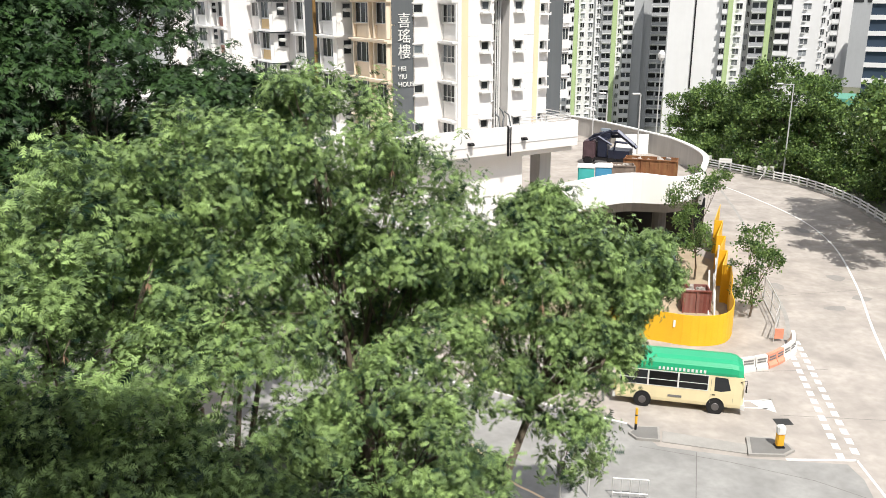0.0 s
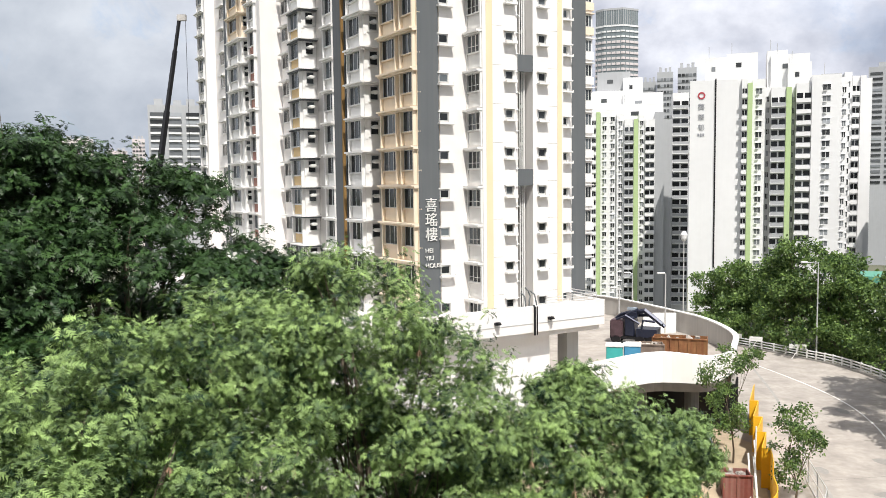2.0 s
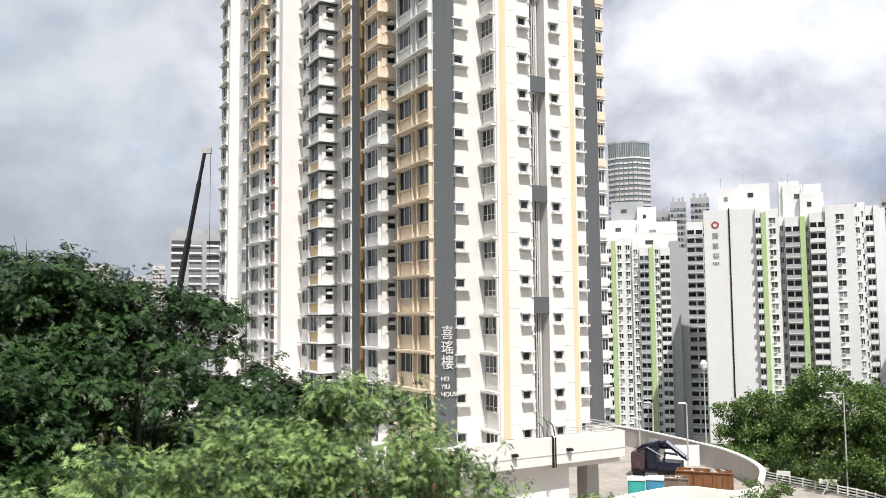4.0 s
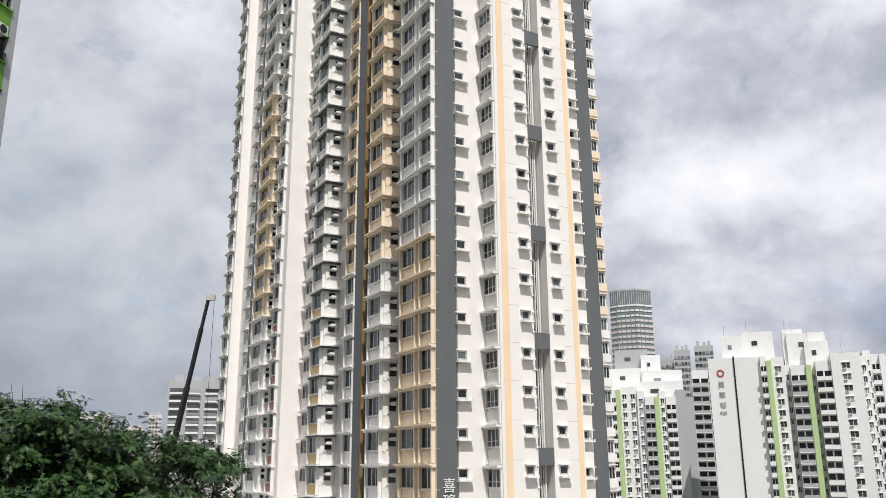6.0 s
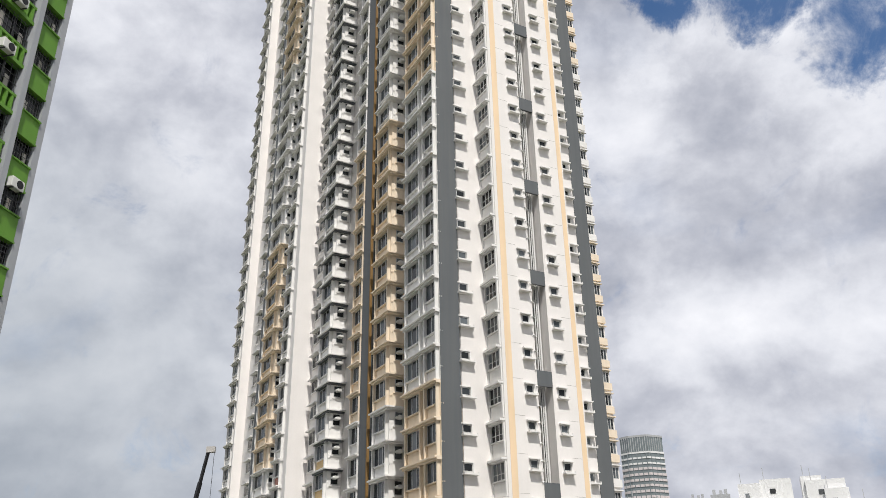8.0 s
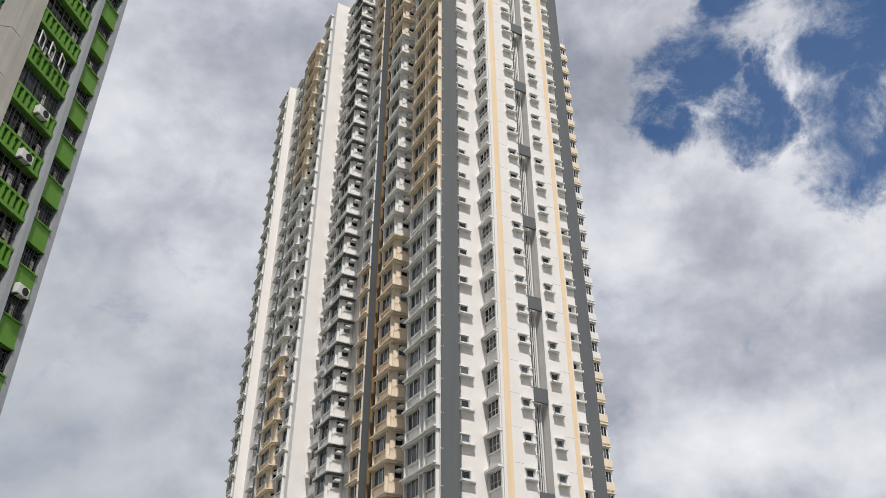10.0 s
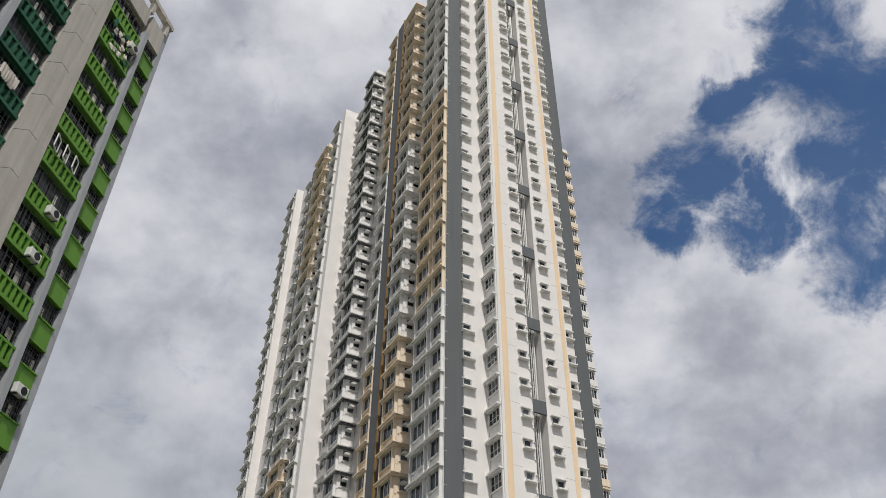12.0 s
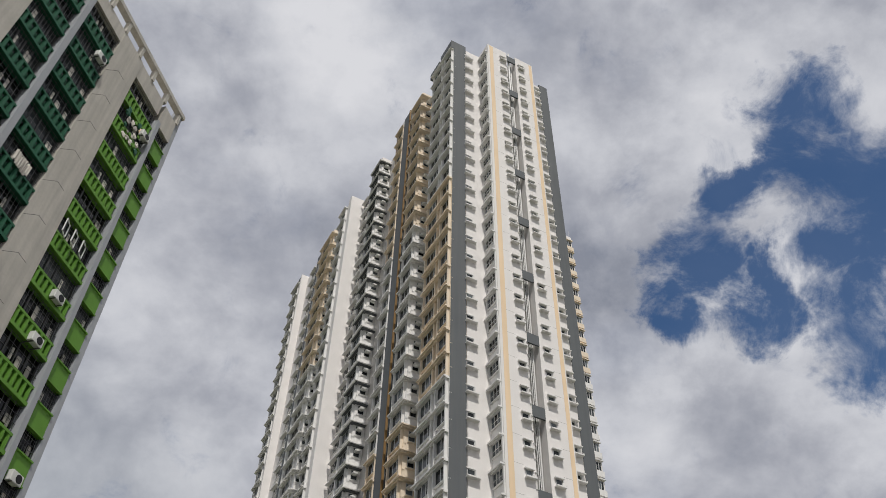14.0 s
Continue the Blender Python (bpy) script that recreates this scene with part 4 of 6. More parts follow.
def strip(name, pts, width, mat, z, label, cat="road marking", kind="structure"):
    """A flat painted line along points."""
    bm = bmesh.new()
    pts = [Vector((*p, 0)) for p in pts]
    rows = []
    for i, p in enumerate(pts):
        d = (pts[min(i + 1, len(pts) - 1)] - pts[max(i - 1, 0)]).normalized()
        s = Vector((-d.y, d.x, 0)) * width / 2
        rows.append((bm.verts.new(p + s + Vector((0, 0, z))), bm.verts.new(p - s + Vector((0, 0, z)))))
    for a, b in zip(rows, rows[1:]):
        bm.faces.new((a[1], b[1], b[0], a[0]))
    return tagged(part(name, bm, mat, None), label, cat, kind=kind)


def curve_pts(pts, n=8):
    """Points on a smooth line through the given ones."""
    out = []
    p = [Vector(q) for q in pts]
    p = [2 * p[0] - p[1]] + p + [2 * p[-1] - p[-2]]
    for a, b, c, d in zip(p, p[1:], p[2:], p[3:]):
        for i in range(n):
            t = i / n
            out.append(0.5 * (2 * b + (c - a) * t + (2 * a - 5 * b + 4 * c - d) * t * t + (3 * b - a - 3 * c + d) * t ** 3))
    return [tuple(q) for q in out] + [tuple(p[-2])]


strip("lane_line", curve_pts([(31.5, 106), (34.6, 99.6), (37.3, 85.6), (36.7, 74.9), (33.4, 63), (29.8, 52.8), (26.4, 42), (24.0, 34)]), 0.16, PAINTW, 0.006, "worn white lane line on the curving road")
strip("edge_line", [(-4, 47.7), (1.2, 45.0), (10.0, 40.2)], 0.16, PAINTW, 0.006, "white line along the side lane")
strip("stop_line", [(17.2, 36.5), (20.7, 36.4)], 0.18, PAINTW, 0.006, "white stop line across the lane")
strip("edge_line", [(20.7, 36.4), (20.5, 33.1), (20.3, 29)], 0.14, PAINTW, 0.006, "white edge line beside the lane")
for pts in ([(17.0, 42.75), (18.9, 42.95)], [(16.8, 42.0), (18.3, 41.9)]):
    strip("bay_line", pts, 0.12, PAINTW, 0.006, "thin white line of the bay marking")
bm = bmesh.new()
vs = [bm.verts.new((*p, 0.006)) for p in ((17.9, 42.0), (18.6, 41.4), (18.9, 43.0), (17.6, 42.7))]
bm.faces.new(vs)
tagged(part("bay_arrow", bm, PAINTW, None), "white painted arrow head on the road", "road marking", kind="structure")
for j in range(2):
    for i in range(15):
        t = (i + 0.5 * j) / 15
        a = Vector((23.8 + 0.05 - 0.75 * j, 51.5)).lerp(Vector((20.85 - 0.85 * j, 36.6)), t)
        d = Vector((-0.195, -0.98))
        q = a + d * 0.62
        strip("ladder_mark", [tuple(a), tuple(q)], 0.36, PAINTW, 0.006, "white dash of the ladder marking", kind="structure")
JOINTR = material("road_joint_tar", (0.19, 0.18, 0.17), 0.95, var=0.3)
for pts in ([(12.9, 37.2), (11.7, 33.2), (10.8, 29)], [(10.1, 37.8), (14.2, 36.3), (17.8, 34.6), (21, 32)], [(18.7, 41.1), (24.2, 40.5), (31, 40)], [(16.5, 46.5), (24, 47)], [(24, 60), (35, 62)], [(28, 75), (44, 77)], [(23.5, 36), (22.6, 28)]):
    strip("road_joint", pts, 0.035, JOINTR, 0.004, "dark tarred joint between concrete slabs", "road joint")
bm = bmesh.new()
add_box(bm, 18.1, 40.0, 0.0, 19.0, 40.7, 0.012)
dr = tagged(part("drain_cover", bm, material("cast_iron", (0.06, 0.06, 0.06), 0.6, metal=0.5), None), "dark cast iron drain cover set in the road", "drain cover")
rnd = random.Random(3)
PATCH = material("road_repair_patch", (0.30, 0.285, 0.265), 0.9, var=0.2, scale=0.6, fine=4)
for i in range(12):
    x, y = 23.5 + rnd.random() * 14, 42 + rnd.random() * 38
    w, h = 0.3 + rnd.random() * 0.7, 0.4 + rnd.random() * 0.8
    bm = bmesh.new()
    vs = [bm.verts.new((x + w * math.cos(k * 0.785) * (0.7 + 0.5 * rnd.random()), y + h * math.sin(k * 0.785) * (0.7 + 0.5 * rnd.random()), 0.003 + 0.0002 * i)) for k in range(8)]
    bm.faces.new(vs)
    tagged(part("road_patch", bm, PATCH, None), "darker worn patch in the concrete road", "road patch", kind="structure")

KERB = material("kerb_concrete", (0.36, 0.345, 0.32), 0.9, var=0.2, scale=1, bump=0.2)
ISLE = material("paving_grey", (0.20, 0.195, 0.185), 0.9, var=0.2, scale=1, bump=0.2)


def island(pts, label):
    t = thing("traffic_island", label, "traffic island", None, "traffic islands")
    bm = bmesh.new()
    add_prism(bm, pts, 0, 0.14)
    part("kerb", bm, KERB, t)
    c = sum((Vector(p) for p in pts), Vector((0, 0))) / len(pts)
    bm = bmesh.new()
    add_prism(bm, [tuple(c + (Vector(p) - c) * 0.86) for p in pts], 0.1, 0.146)
    part("paving", bm, ISLE, t)
    return t


island([(9.8, 39.0), (10.1, 38.4), (11.3, 38.2), (11.6, 39.6), (10.4, 39.7)], "small kerbed traffic island with dark paving")
island([(15.4, 36.8), (17.2, 36.7), (17.9, 37.2), (17.8, 37.8), (17.2, 38.4), (15.9, 38.6)], "kerbed traffic island with rounded nose")
bm = bmesh.new()
add_prism(bm, [(11.4, 38.2), (15.4, 37.0), (15.7, 37.9), (11.7, 39.3)], 0, 0.05)
tagged(part("median_strip", bm, KERB, None), "flat rough concrete median between the islands", "median", kind="structure")
YPOST = material("bollard_yellow", (0.78, 0.42, 0.03), 0.5, var=0.08)
bo = thing("lit_bollard", "white and yellow lit traffic bollard on the island", "bollard", pose(17.2, 37.5, 0.146))
box_part("base", bo, BLACKM, -0.22, -0.2, 0, 0.22, 0.2, 0.08)
bm = bmesh.new()
add_box(bm, -0.18, -0.16, 0.08, 0.18, 0.16, 0.75)
bmesh.ops.bevel(bm, geom=bm.edges[:], offset=0.04, segments=2, affect="EDGES")
part("lower_case", bm, YPOST, bo, "yellow lower case")
bm = bmesh.new()
add_box(bm, -0.2, -0.18, 0.74, 0.2, 0.18, 1.2)
bmesh.ops.bevel(bm, geom=bm.edges[:], offset=0.05, segments=2, affect="EDGES")
part("upper_case", bm, PIPE, bo, "white upper case")
po = thing("marker_post", "slim yellow and black marker post on the island", "post", pose(10.25, 39.3, 0.146))
for i, (z0, z1, m_) in enumerate(((0, 0.35, BLACKM), (0.35, 0.8, YPOST), (0.8, 0.9, BLACKM), (0.9, 1.25, YPOST))):
    bm = bmesh.new()
    add_tube(bm, [(0, 0, z0), (0, 0, z1)], 0.07, 10)
    part("post_band", bm, m_, po)

# near kerb with a yellow line at the foot of the slope
strip("yellow_line", curve_pts([(1.5, 38), (3.1, 34.8), (4.1, 33.7), (5.2, 32.8), (8, 31.5)]), 0.14, YELLOW, 0.006, "yellow no-stopping line beside the near kerb")
bm = bmesh.new()
pts = curve_pts([(1.1, 37.8), (2.7, 34.5), (3.8, 33.3), (5.0, 32.4), (8, 31.1)])
add_prism(bm, [tuple(p) for p in pts] + [(8, 26), (-12, 26), (-12, 38)][0:3], 0.0, 0.15)
tagged(part("pavement", bm, KERB, None), "raised concrete pavement below the trees", "pavement", kind="structure")

# ---- the elevated ramp deck beside the podium ----
DECK_Z = 5.6
front = curve_pts([(-6, 54), (2, 58.3), (7, 61), (11, 64.3), (15, 67.0), (19.4, 66.8), (22.6, 70.6)], 6)
outer = curve_pts([(22.6, 70.6), (25.0, 78), (24.9, 86), (23.1, 92), (17.1, 104.6), (8, 112)], 6)
deck = thing("ramp_deck", "elevated pale concrete ramp deck with curved white parapets", "ramp", None)
bm = bmesh.new()
add_prism(bm, [(x + 0.4, y + 1.5) for x, y in front[:-1]] + outer[1:] + [(-14, 112), (-20, 70)], DECK_Z - 0.9, DECK_Z)
part("slab", bm, [ROADM], deck)


def wall_along(bm, pts, z0, z1, thick):
    pts = [Vector(p) for p in pts]
    rows = []
    for i, p in enumerate(pts):
        d = (pts[min(i + 1, len(pts) - 1)] - pts[max(i - 1, 0)]).normalized()
        s = Vector((-d.y, d.x)) * thick / 2
        za = z0(i) if callable(z0) else z0
        zb = z1(i) if callable(z1) else z1
        rows.append([bm.verts.new((*q, z)) for q, z in ((p + s, za), (p - s, za), (p - s, zb), (p + s, zb))])
    for a, b in zip(rows, rows[1:]):
        for k in range(4):
            bm.faces.new((a[k], a[(k + 1) % 4], b[(k + 1) % 4], b[k]))
    bm.faces.new(rows[0][::-1])
    bm.faces.new(rows[-1])


DECKW = material("deck_parapet_white", (0.84, 0.83, 0.80), 0.8, var=0.05, scale=0.5, bump=0.1, streak=0.05)
bm = bmesh.new()
wall_along(bm, front, 5.85, lambda i: 8.35 - 0.6 * max(0, (i - 26) / 9) - 0.5 * max(0, (16 - i) / 16), 0.35)
part("front_parapet", bm, DECKW, deck)
bm = bmesh.new()
wall_along(bm, outer, 4.8, lambda i: 7.85 if i > 4 else 7.3 + 0.13 * i, 0.35)
part("outer_parapet", bm, GREYWALL, deck)
bm = bmesh.new()
wall_along(bm, outer, 7.8, 7.92, 0.5)
part("coping", bm, DECKW, deck)
for p in ((14.5, 70), (18.8, 69.5), (9, 68)):
    bm = bmesh.new()
    add_tube(bm, [(p[0], p[1], 0), (p[0], p[1], 4.8)], 0.6, 12)
    part("pier", bm, ISLE, deck)
# black wall under the deck: the void's deep shade is put into its colour
bm = bmesh.new()
add_box(bm, -20, 73.5, 0, 24, 74, 4.7)
part("back_wall", bm, BLACKM, deck)

# construction site behind the yellow hoarding
SOIL = material("sandy_fill", (0.42, 0.34, 0.24), 0.95, var=0.2, scale=0.8, fine=6, bump=0.4)
bm = bmesh.new()
add_prism(bm, [(5, 53), (10, 52.6), (13.7, 52.1), (16.4, 51.0), (18.8, 51.6), (19.5, 53), (22.5, 62), (24, 68), (20, 79), (0, 79), (0, 56)], 0.0, 0.12)
tagged(part("site_ground", bm, SOIL, None), "sandy bare ground of the works site", "ground", kind="structure")
bm = bmesh.new()
bmesh.ops.create_grid(bm, x_segments=24, y_segments=24, size=1)
for v in bm.verts:
    r = max(0.0, 1 - (v.co.x ** 2 + v.co.y ** 2))
    v.co = Vector((14.2 + v.co.x * 4.6, 60.0 + v.co.y * 4.4, 0.1 + 2.7 * r * (0.8 + 0.5 * noise.noise(v.co * 2.5))))
tagged(part("sand_mound", bm, SOIL, None), "heap of pale sandy fill on the works site", "sand heap")
TARP = material("blue_white_tarpaulin", (0.36, 0.42, 0.49), 0.5, var=0.35, scale=1.5, fine=5)
bm = bmesh.new()
bmesh.ops.create_grid(bm, x_segments=20, y_segments=6, size=1)
for v in bm.verts:
    x, y = v.co.x, v.co.y
    v.co = Vector((15.9 + x * 2.9, 64.6 - x * 0.9 + y * 0.45, 2.9 - 0.55 * x + y * 0.5 + 0.22 * noise.noise((x * 4, y * 3, 1))))
ob = part("tarpaulin", bm, TARP, None)
sol = ob.modifiers.new("thick", "SOLIDIFY")
sol.thickness = 0.03
tagged(ob, "crumpled blue and white tarpaulin over the fill", "tarpaulin")
bm = bmesh.new()
add_prism(bm, [(12.3, 63.9), (18, 62.3), (18.3, 64.2), (12.6, 65.9)], 0.0, 2.2)
tagged(part("fill_bank", bm, SOIL, None), "bank of fill that carries the tarpaulin", "earth bank")

HOARD = material("yellow_hoarding_paint", (0.84, 0.47, 0.02), 0.55, var=0.1, scale=0.7, fine=8, bump=0.05, streak=0.15, dirt=(0.6, 0.36, 0.05))
hoard = thing("site_hoarding", "bright yellow curved steel site hoarding with scuffs", "hoarding", None)
line = curve_pts([(11.0, 52.6), (13.7, 51.9), (16.4, 50.7), (18.6, 51.0), (19.9, 52.8), (20.6, 55.5)], 5)
for a, b in zip(line, line[1:]):
    bm = bmesh.new()
    wall_along(bm, [a, b], 0.0, 2.15, 0.06)
    part("panel", bm, HOARD, hoard)
zig = [(20.6, 55.5), (21.5, 58.5), (20.9, 58.6), (22.5, 62.3), (21.8, 62.4), (23.7, 66.5), (23.0, 66.6), (25.1, 71.5), (24.4, 71.6), (26.8, 77.5)]
for a, b in zip(zig, zig[1:]):
    bm = bmesh.new()
    wall_along(bm, [a, b], 0.0, 3.1, 0.06)
    part("panel", bm, HOARD, hoard)
box_part("notice", hoard, PIPE, 15.3, 51.02, 1.2, 15.7, 51.06, 1.7, "small white notice", None)

RUST = material("rusty_skip_steel", (0.25, 0.10, 0.045), 0.8, metal=0.2, var=0.35, scale=1.5, fine=9, bump=0.3, streak=0.3, dirt=(0.45, 0.28, 0.12))
RUSTR = material("red_skip_steel", (0.24, 0.07, 0.055), 0.7, metal=0.1, var=0.4, scale=1.2, fine=7, bump=0.2, streak=0.3, dirt=(0.5, 0.4, 0.35))
DEBRIS = material("builders_rubble", (0.5, 0.45, 0.4), 0.9, var=0.3, scale=4, rand=0.4)


def skip(label, m, l, w, h, mat, fill=True):
    t = thing("waste_skip", label, "skip", m, "waste skips")
    th = 0.07
    for nm, b in (("floor", (-l / 2, -w / 2, 0, l / 2, w / 2, 0.1)), ("side", (-l / 2, -w / 2, 0.1, l / 2, -w / 2 + th, h)), ("side", (-l / 2, w / 2 - th, 0.1, l / 2, w / 2, h)), ("end", (-l / 2, -w / 2 + th, 0.1, -l / 2 + th, w / 2 - th, h)), ("end", (l / 2 - th, -w / 2 + th, 0.1, l / 2, w / 2 - th, h))):
        box_part(nm, t, mat, *b)
    n = max(2, int(l / 0.8))
    for i in range(n + 1):
        x = -l / 2 + i * l / n
        box_part("rib", t, mat, x - 0.05, -w / 2 - 0.08, 0.0, x + 0.05, -w / 2, h)
    box_part("rim", t, mat, -l / 2 - 0.05, -w / 2 - 0.1, h, l / 2 + 0.05, -w / 2 + th, h + 0.08)
    if fill:
        rn = random.Random(int(l * 10))
        for i in range(16):
            bm = bmesh.new()
            s = 0.12 + rn.random() * 0.25
            add_box(bm, -s, -s * 0.7, -s * 0.4, s, s * 0.7, s * 0.4)
            ob = part("rubble", bm, DEBRIS, t)
            ob.matrix_local = pose((rn.random() - 0.5) * (l - 0.7), (rn.random() - 0.5) * (w - 0.7), h * 0.75 + rn.random() * 0.25, rn.random() * 80, rn.random() * 80, rn.random() * 180)
    return t


skip("open red-brown steel skip in the works site", pose(18.6, 57.2, 0.1, 0, 0, -8), 1.9, 1.7, 1.7, RUSTR)
skip("long rusty orange skip on the ramp deck", pose(20.2, 79.0, DECK_Z, 0, 0, -18), 5.0, 2.2, 1.75, RUST)
skip("grey skip filled with rubble on the ramp deck", pose(16.6, 76.2, DECK_Z, 0, 0, -8), 2.6, 1.9, 1.7, material("grey_brown_skip", (0.26, 0.20, 0.16), 0.8, var=0.3, streak=0.3))
for i in range(14):
    rn = random.Random(40 + i)
    bm = bmesh.new()
    bmesh.ops.create_icosphere(bm, subdivisions=2, radius=0.4 + rn.random() * 0.25)
    for v in bm.verts:
        v.co = Vector((v.co.x * 1.3, v.co.y, v.co.z * 0.7)) * (1 + 0.35 * noise.noise(v.co * 3 + Vector((i, 0, 0))))
        v.co.z = max(v.co.z, -0.2)
    ob = part("waste_bag", bm, PIPE, None)
    ob.matrix_world = pose(18.2 + rn.random() * 5.0, 72.6 + rn.random() * 2.5, DECK_Z + 0.2 + 0.35 * (i % 2), 0, 0, rn.random() * 180)
    tagged(ob, "white bulging waste bag on the ramp deck", "waste bag", "waste bags")


def cabin(label, m, mat):
    t = thing("portable_toilet", label, "portable toilet", m, "portable toilets")
    bm = bmesh.new()
    add_box(bm, -0.72, -0.72, 0.0, 0.72, 0.72, 2.1)
    bmesh.ops.bevel(bm, geom=bm.edges[:], offset=0.06, segments=2, affect="EDGES")
    part("body", bm, mat, t)
    bm = bmesh.new()
    add_box(bm, -0.78, -0.78, 2.1, 0.78, 0.78, 2.2)
    add_box(bm, -0.55, -0.55, 2.2, 0.55, 0.55, 2.3)
    part("roof", bm, PIPE, t, "pale plastic roof")
    box_part("door", t, mat, -0.45, -0.76, 0.15, 0.45, -0.72, 2.0)
    for x in (-0.6, 0.6):
        box_part("rib", t, mat, x - 0.04, -0.75, 0.1, x + 0.04, -0.7, 2.15)


TEAL = material("turquoise_plastic", (0.06, 0.42, 0.40), 0.5, var=0.08)
CYAN = material("blue_plastic", (0.07, 0.28, 0.46), 0.5, var=0.08)
cabin("turquoise portable toilet with pale roof", pose(12.9, 73.2, DECK_Z, 0, 0, -10), TEAL)
cabin("blue portable toilet with pale roof", pose(14.5, 73.4, DECK_Z, 0, 0, -10), CYAN)

# dark grab lorry parked on the deck
GRABM = material("dark_blue_steel", (0.025, 0.03, 0.055), 0.4, metal=0.3, var=0.25, scale=2)
truck = thing("grab_lorry", "dark blue grab lorry with folded crane arm on the deck", "lorry", pose(16.9, 85.0, DECK_Z, 0, 0, -24))
bm = bmesh.new()
add_box(bm, -2.2, -1.0, 0.6, -0.9, 1.0, 2.5)
bmesh.ops.bevel(bm, geom=bm.edges[:], offset=0.12, segments=2, affect="EDGES")
part("cab", bm, material("faded_cab_paint", (0.10, 0.06, 0.07), 0.5, var=0.4, scale=2), truck, "dark faded cab")
box_part("windscreen", truck, GLASS, -2.22, -0.85, 1.5, -2.18, 0.85, 2.3)
box_part("chassis", truck, BLACKM, -2.2, -0.9, 0.55, 2.6, 0.9, 0.85)
bm = bmesh.new()
add_box(bm, -0.7, -0.9, 0.85, 0.3, 0.9, 2.9)
add_box(bm, -0.5, -0.6, 2.7, 0.5, 0.5, 3.4)
bmesh.ops.bevel(bm, geom=bm.edges[:], offset=0.1, segments=1, affect="EDGES")
part("crane_base", bm, GRABM, truck)
for pts, r in (([(-0.3, 0, 3.1), (1.2, -0.1, 3.5), (3.0, -0.3, 2.2)], 0.28), ([(0.2, 0.4, 2.9), (1.8, 0.3, 3.0), (3.2, 0.1, 1.9)], 0.2), ([(-0.9, -0.5, 2.6), (-0.3, -0.5, 3.2), (0.6, -0.4, 3.6)], 0.16), ([(-1.6, -0.7, 2.5), (-0.6, -0.9, 3.0), (0.8, -0.8, 2.2)], 0.13), ([(-1.9, 0.2, 2.4), (-1.2, 0.0, 3.0), (-0.2, -0.2, 3.3)], 0.18), ([(1.0, -0.9, 1.4), (1.2, -1.0, 2.6), (2.4, -0.8, 2.5)], 0.15)):
    bm = bmesh.new()
    add_tube(bm, pts, r, 6)
    part("crane_arm", bm, GRABM, truck)
box_part("load_bed", truck, GRABM, 0.5, -1.0, 0.85, 2.6, 1.0, 1.7)
for x in (-1.6, 0.9, 2.0):
    for y in (-0.85, 0.85):
        bm = bmesh.new()
        bmesh.ops.create_cone(bm, cap_ends=True, segments=20, radius1=0.48, radius2=0.48, depth=0.3, matrix=pose(x, y, 0.48, 90, 0, 0))
        part("wheel", bm, BLACKM, truck)
bm = bmesh.new()
add_box(bm, -0.6, -0.1, 3.45, 0.4, 0.1, 3.75)
part("cover", bm, TARP, truck)
box_part("white_board", deck, DECKW, 19.2, 91.0, DECK_Z, 22.8, 91.15, DECK_Z + 2.2, "white board leaning at the parapet", pose(0, 0, 0))

# ---- outer guard rail, signs and lamps along the curve ----
rail_line = curve_pts([(20, 124.5), (30.5, 118), (36.3, 111.6), (41.2, 104), (44.3, 98.3), (45.6, 89.6), (44.8, 79), (44.4, 66)], 5)
guard = thing("guard_rail", "white three-bar steel guard rail along the outer road edge", "guard rail", None)
for z in (0.45, 0.8, 1.12):
    bm = bmesh.new()
    add_tube(bm, [(*p, z) for p in rail_line], 0.085, 5)
    part("bar", bm, PIPE, guard)
for p in rail_line[::1]:
    box_part("post", guard, PIPE, p[0] - 0.09, p[1] - 0.09, 0.0, p[0] + 0.09, p[1] + 0.09, 1.25)
bm = bmesh.new()
wall_along(bm, rail_line, 0.0, 0.22, 0.4)
tagged(part("outer_kerb", bm, KERB, None), "low concrete kerb under the guard rail", "kerb", kind="structure")
for x, y, w in ((36.0, 110.6, 0.9), (37.6, 108.4, 1.6), (41.0, 103.2, 2.0)):
    s = thing("rail_sign", "small white sign board on a leaning stay at the rail", "sign", pose(x, y, 0, 0, 0, -20), "signs at the rail")
    box_part("board", s, PIPE, -w / 2, -0.05, 1.25, w / 2, 0.0, 1.85)
    box_part("lettering_bar", s, ACM, -w / 2 + 0.15, -0.06, 1.5, w / 2 - 0.15, -0.052, 1.6)
    bm = bmesh.new()
    add_tube(bm, [(-0.7, -0.4, 0), (0.1, 0, 1.3)], 0.05, 5)
    part("stay", bm, PIPE, s)


def lamp_post(label, x, y, z0, top, arm=1.2, white=True):
    t = thing("street_lamp", label, "street lamp", pose(x, y, z0), "street lamps")
    bm = bmesh.new()
    add_tube(bm, [(0, 0, 0), (0, 0, top - z0)], [0.11, 0.06], 8)
    part("pole", bm, ALU, t)
    bm = bmesh.new()
    add_tube(bm, [(0, 0, top - z0 - 0.1), (-arm, 0, top - z0)], 0.04, 6)
    part("arm", bm, ALU, t)
    bm = bmesh.new()
    add_box(bm, -arm - 0.5, -0.18, top - z0 - 0.05, -arm + 0.3, 0.18, top - z0 + 0.12)
    bmesh.ops.bevel(bm, geom=bm.edges[:], offset=0.05, segments=1, affect="EDGES")
    part("lamp_head", bm, PIPE, t)
    return t


hd = lamp_post("tall dark lamp column with a white globe head", 29.2, 112.8, 0, 15.0, 0.0)
bm = bmesh.new()
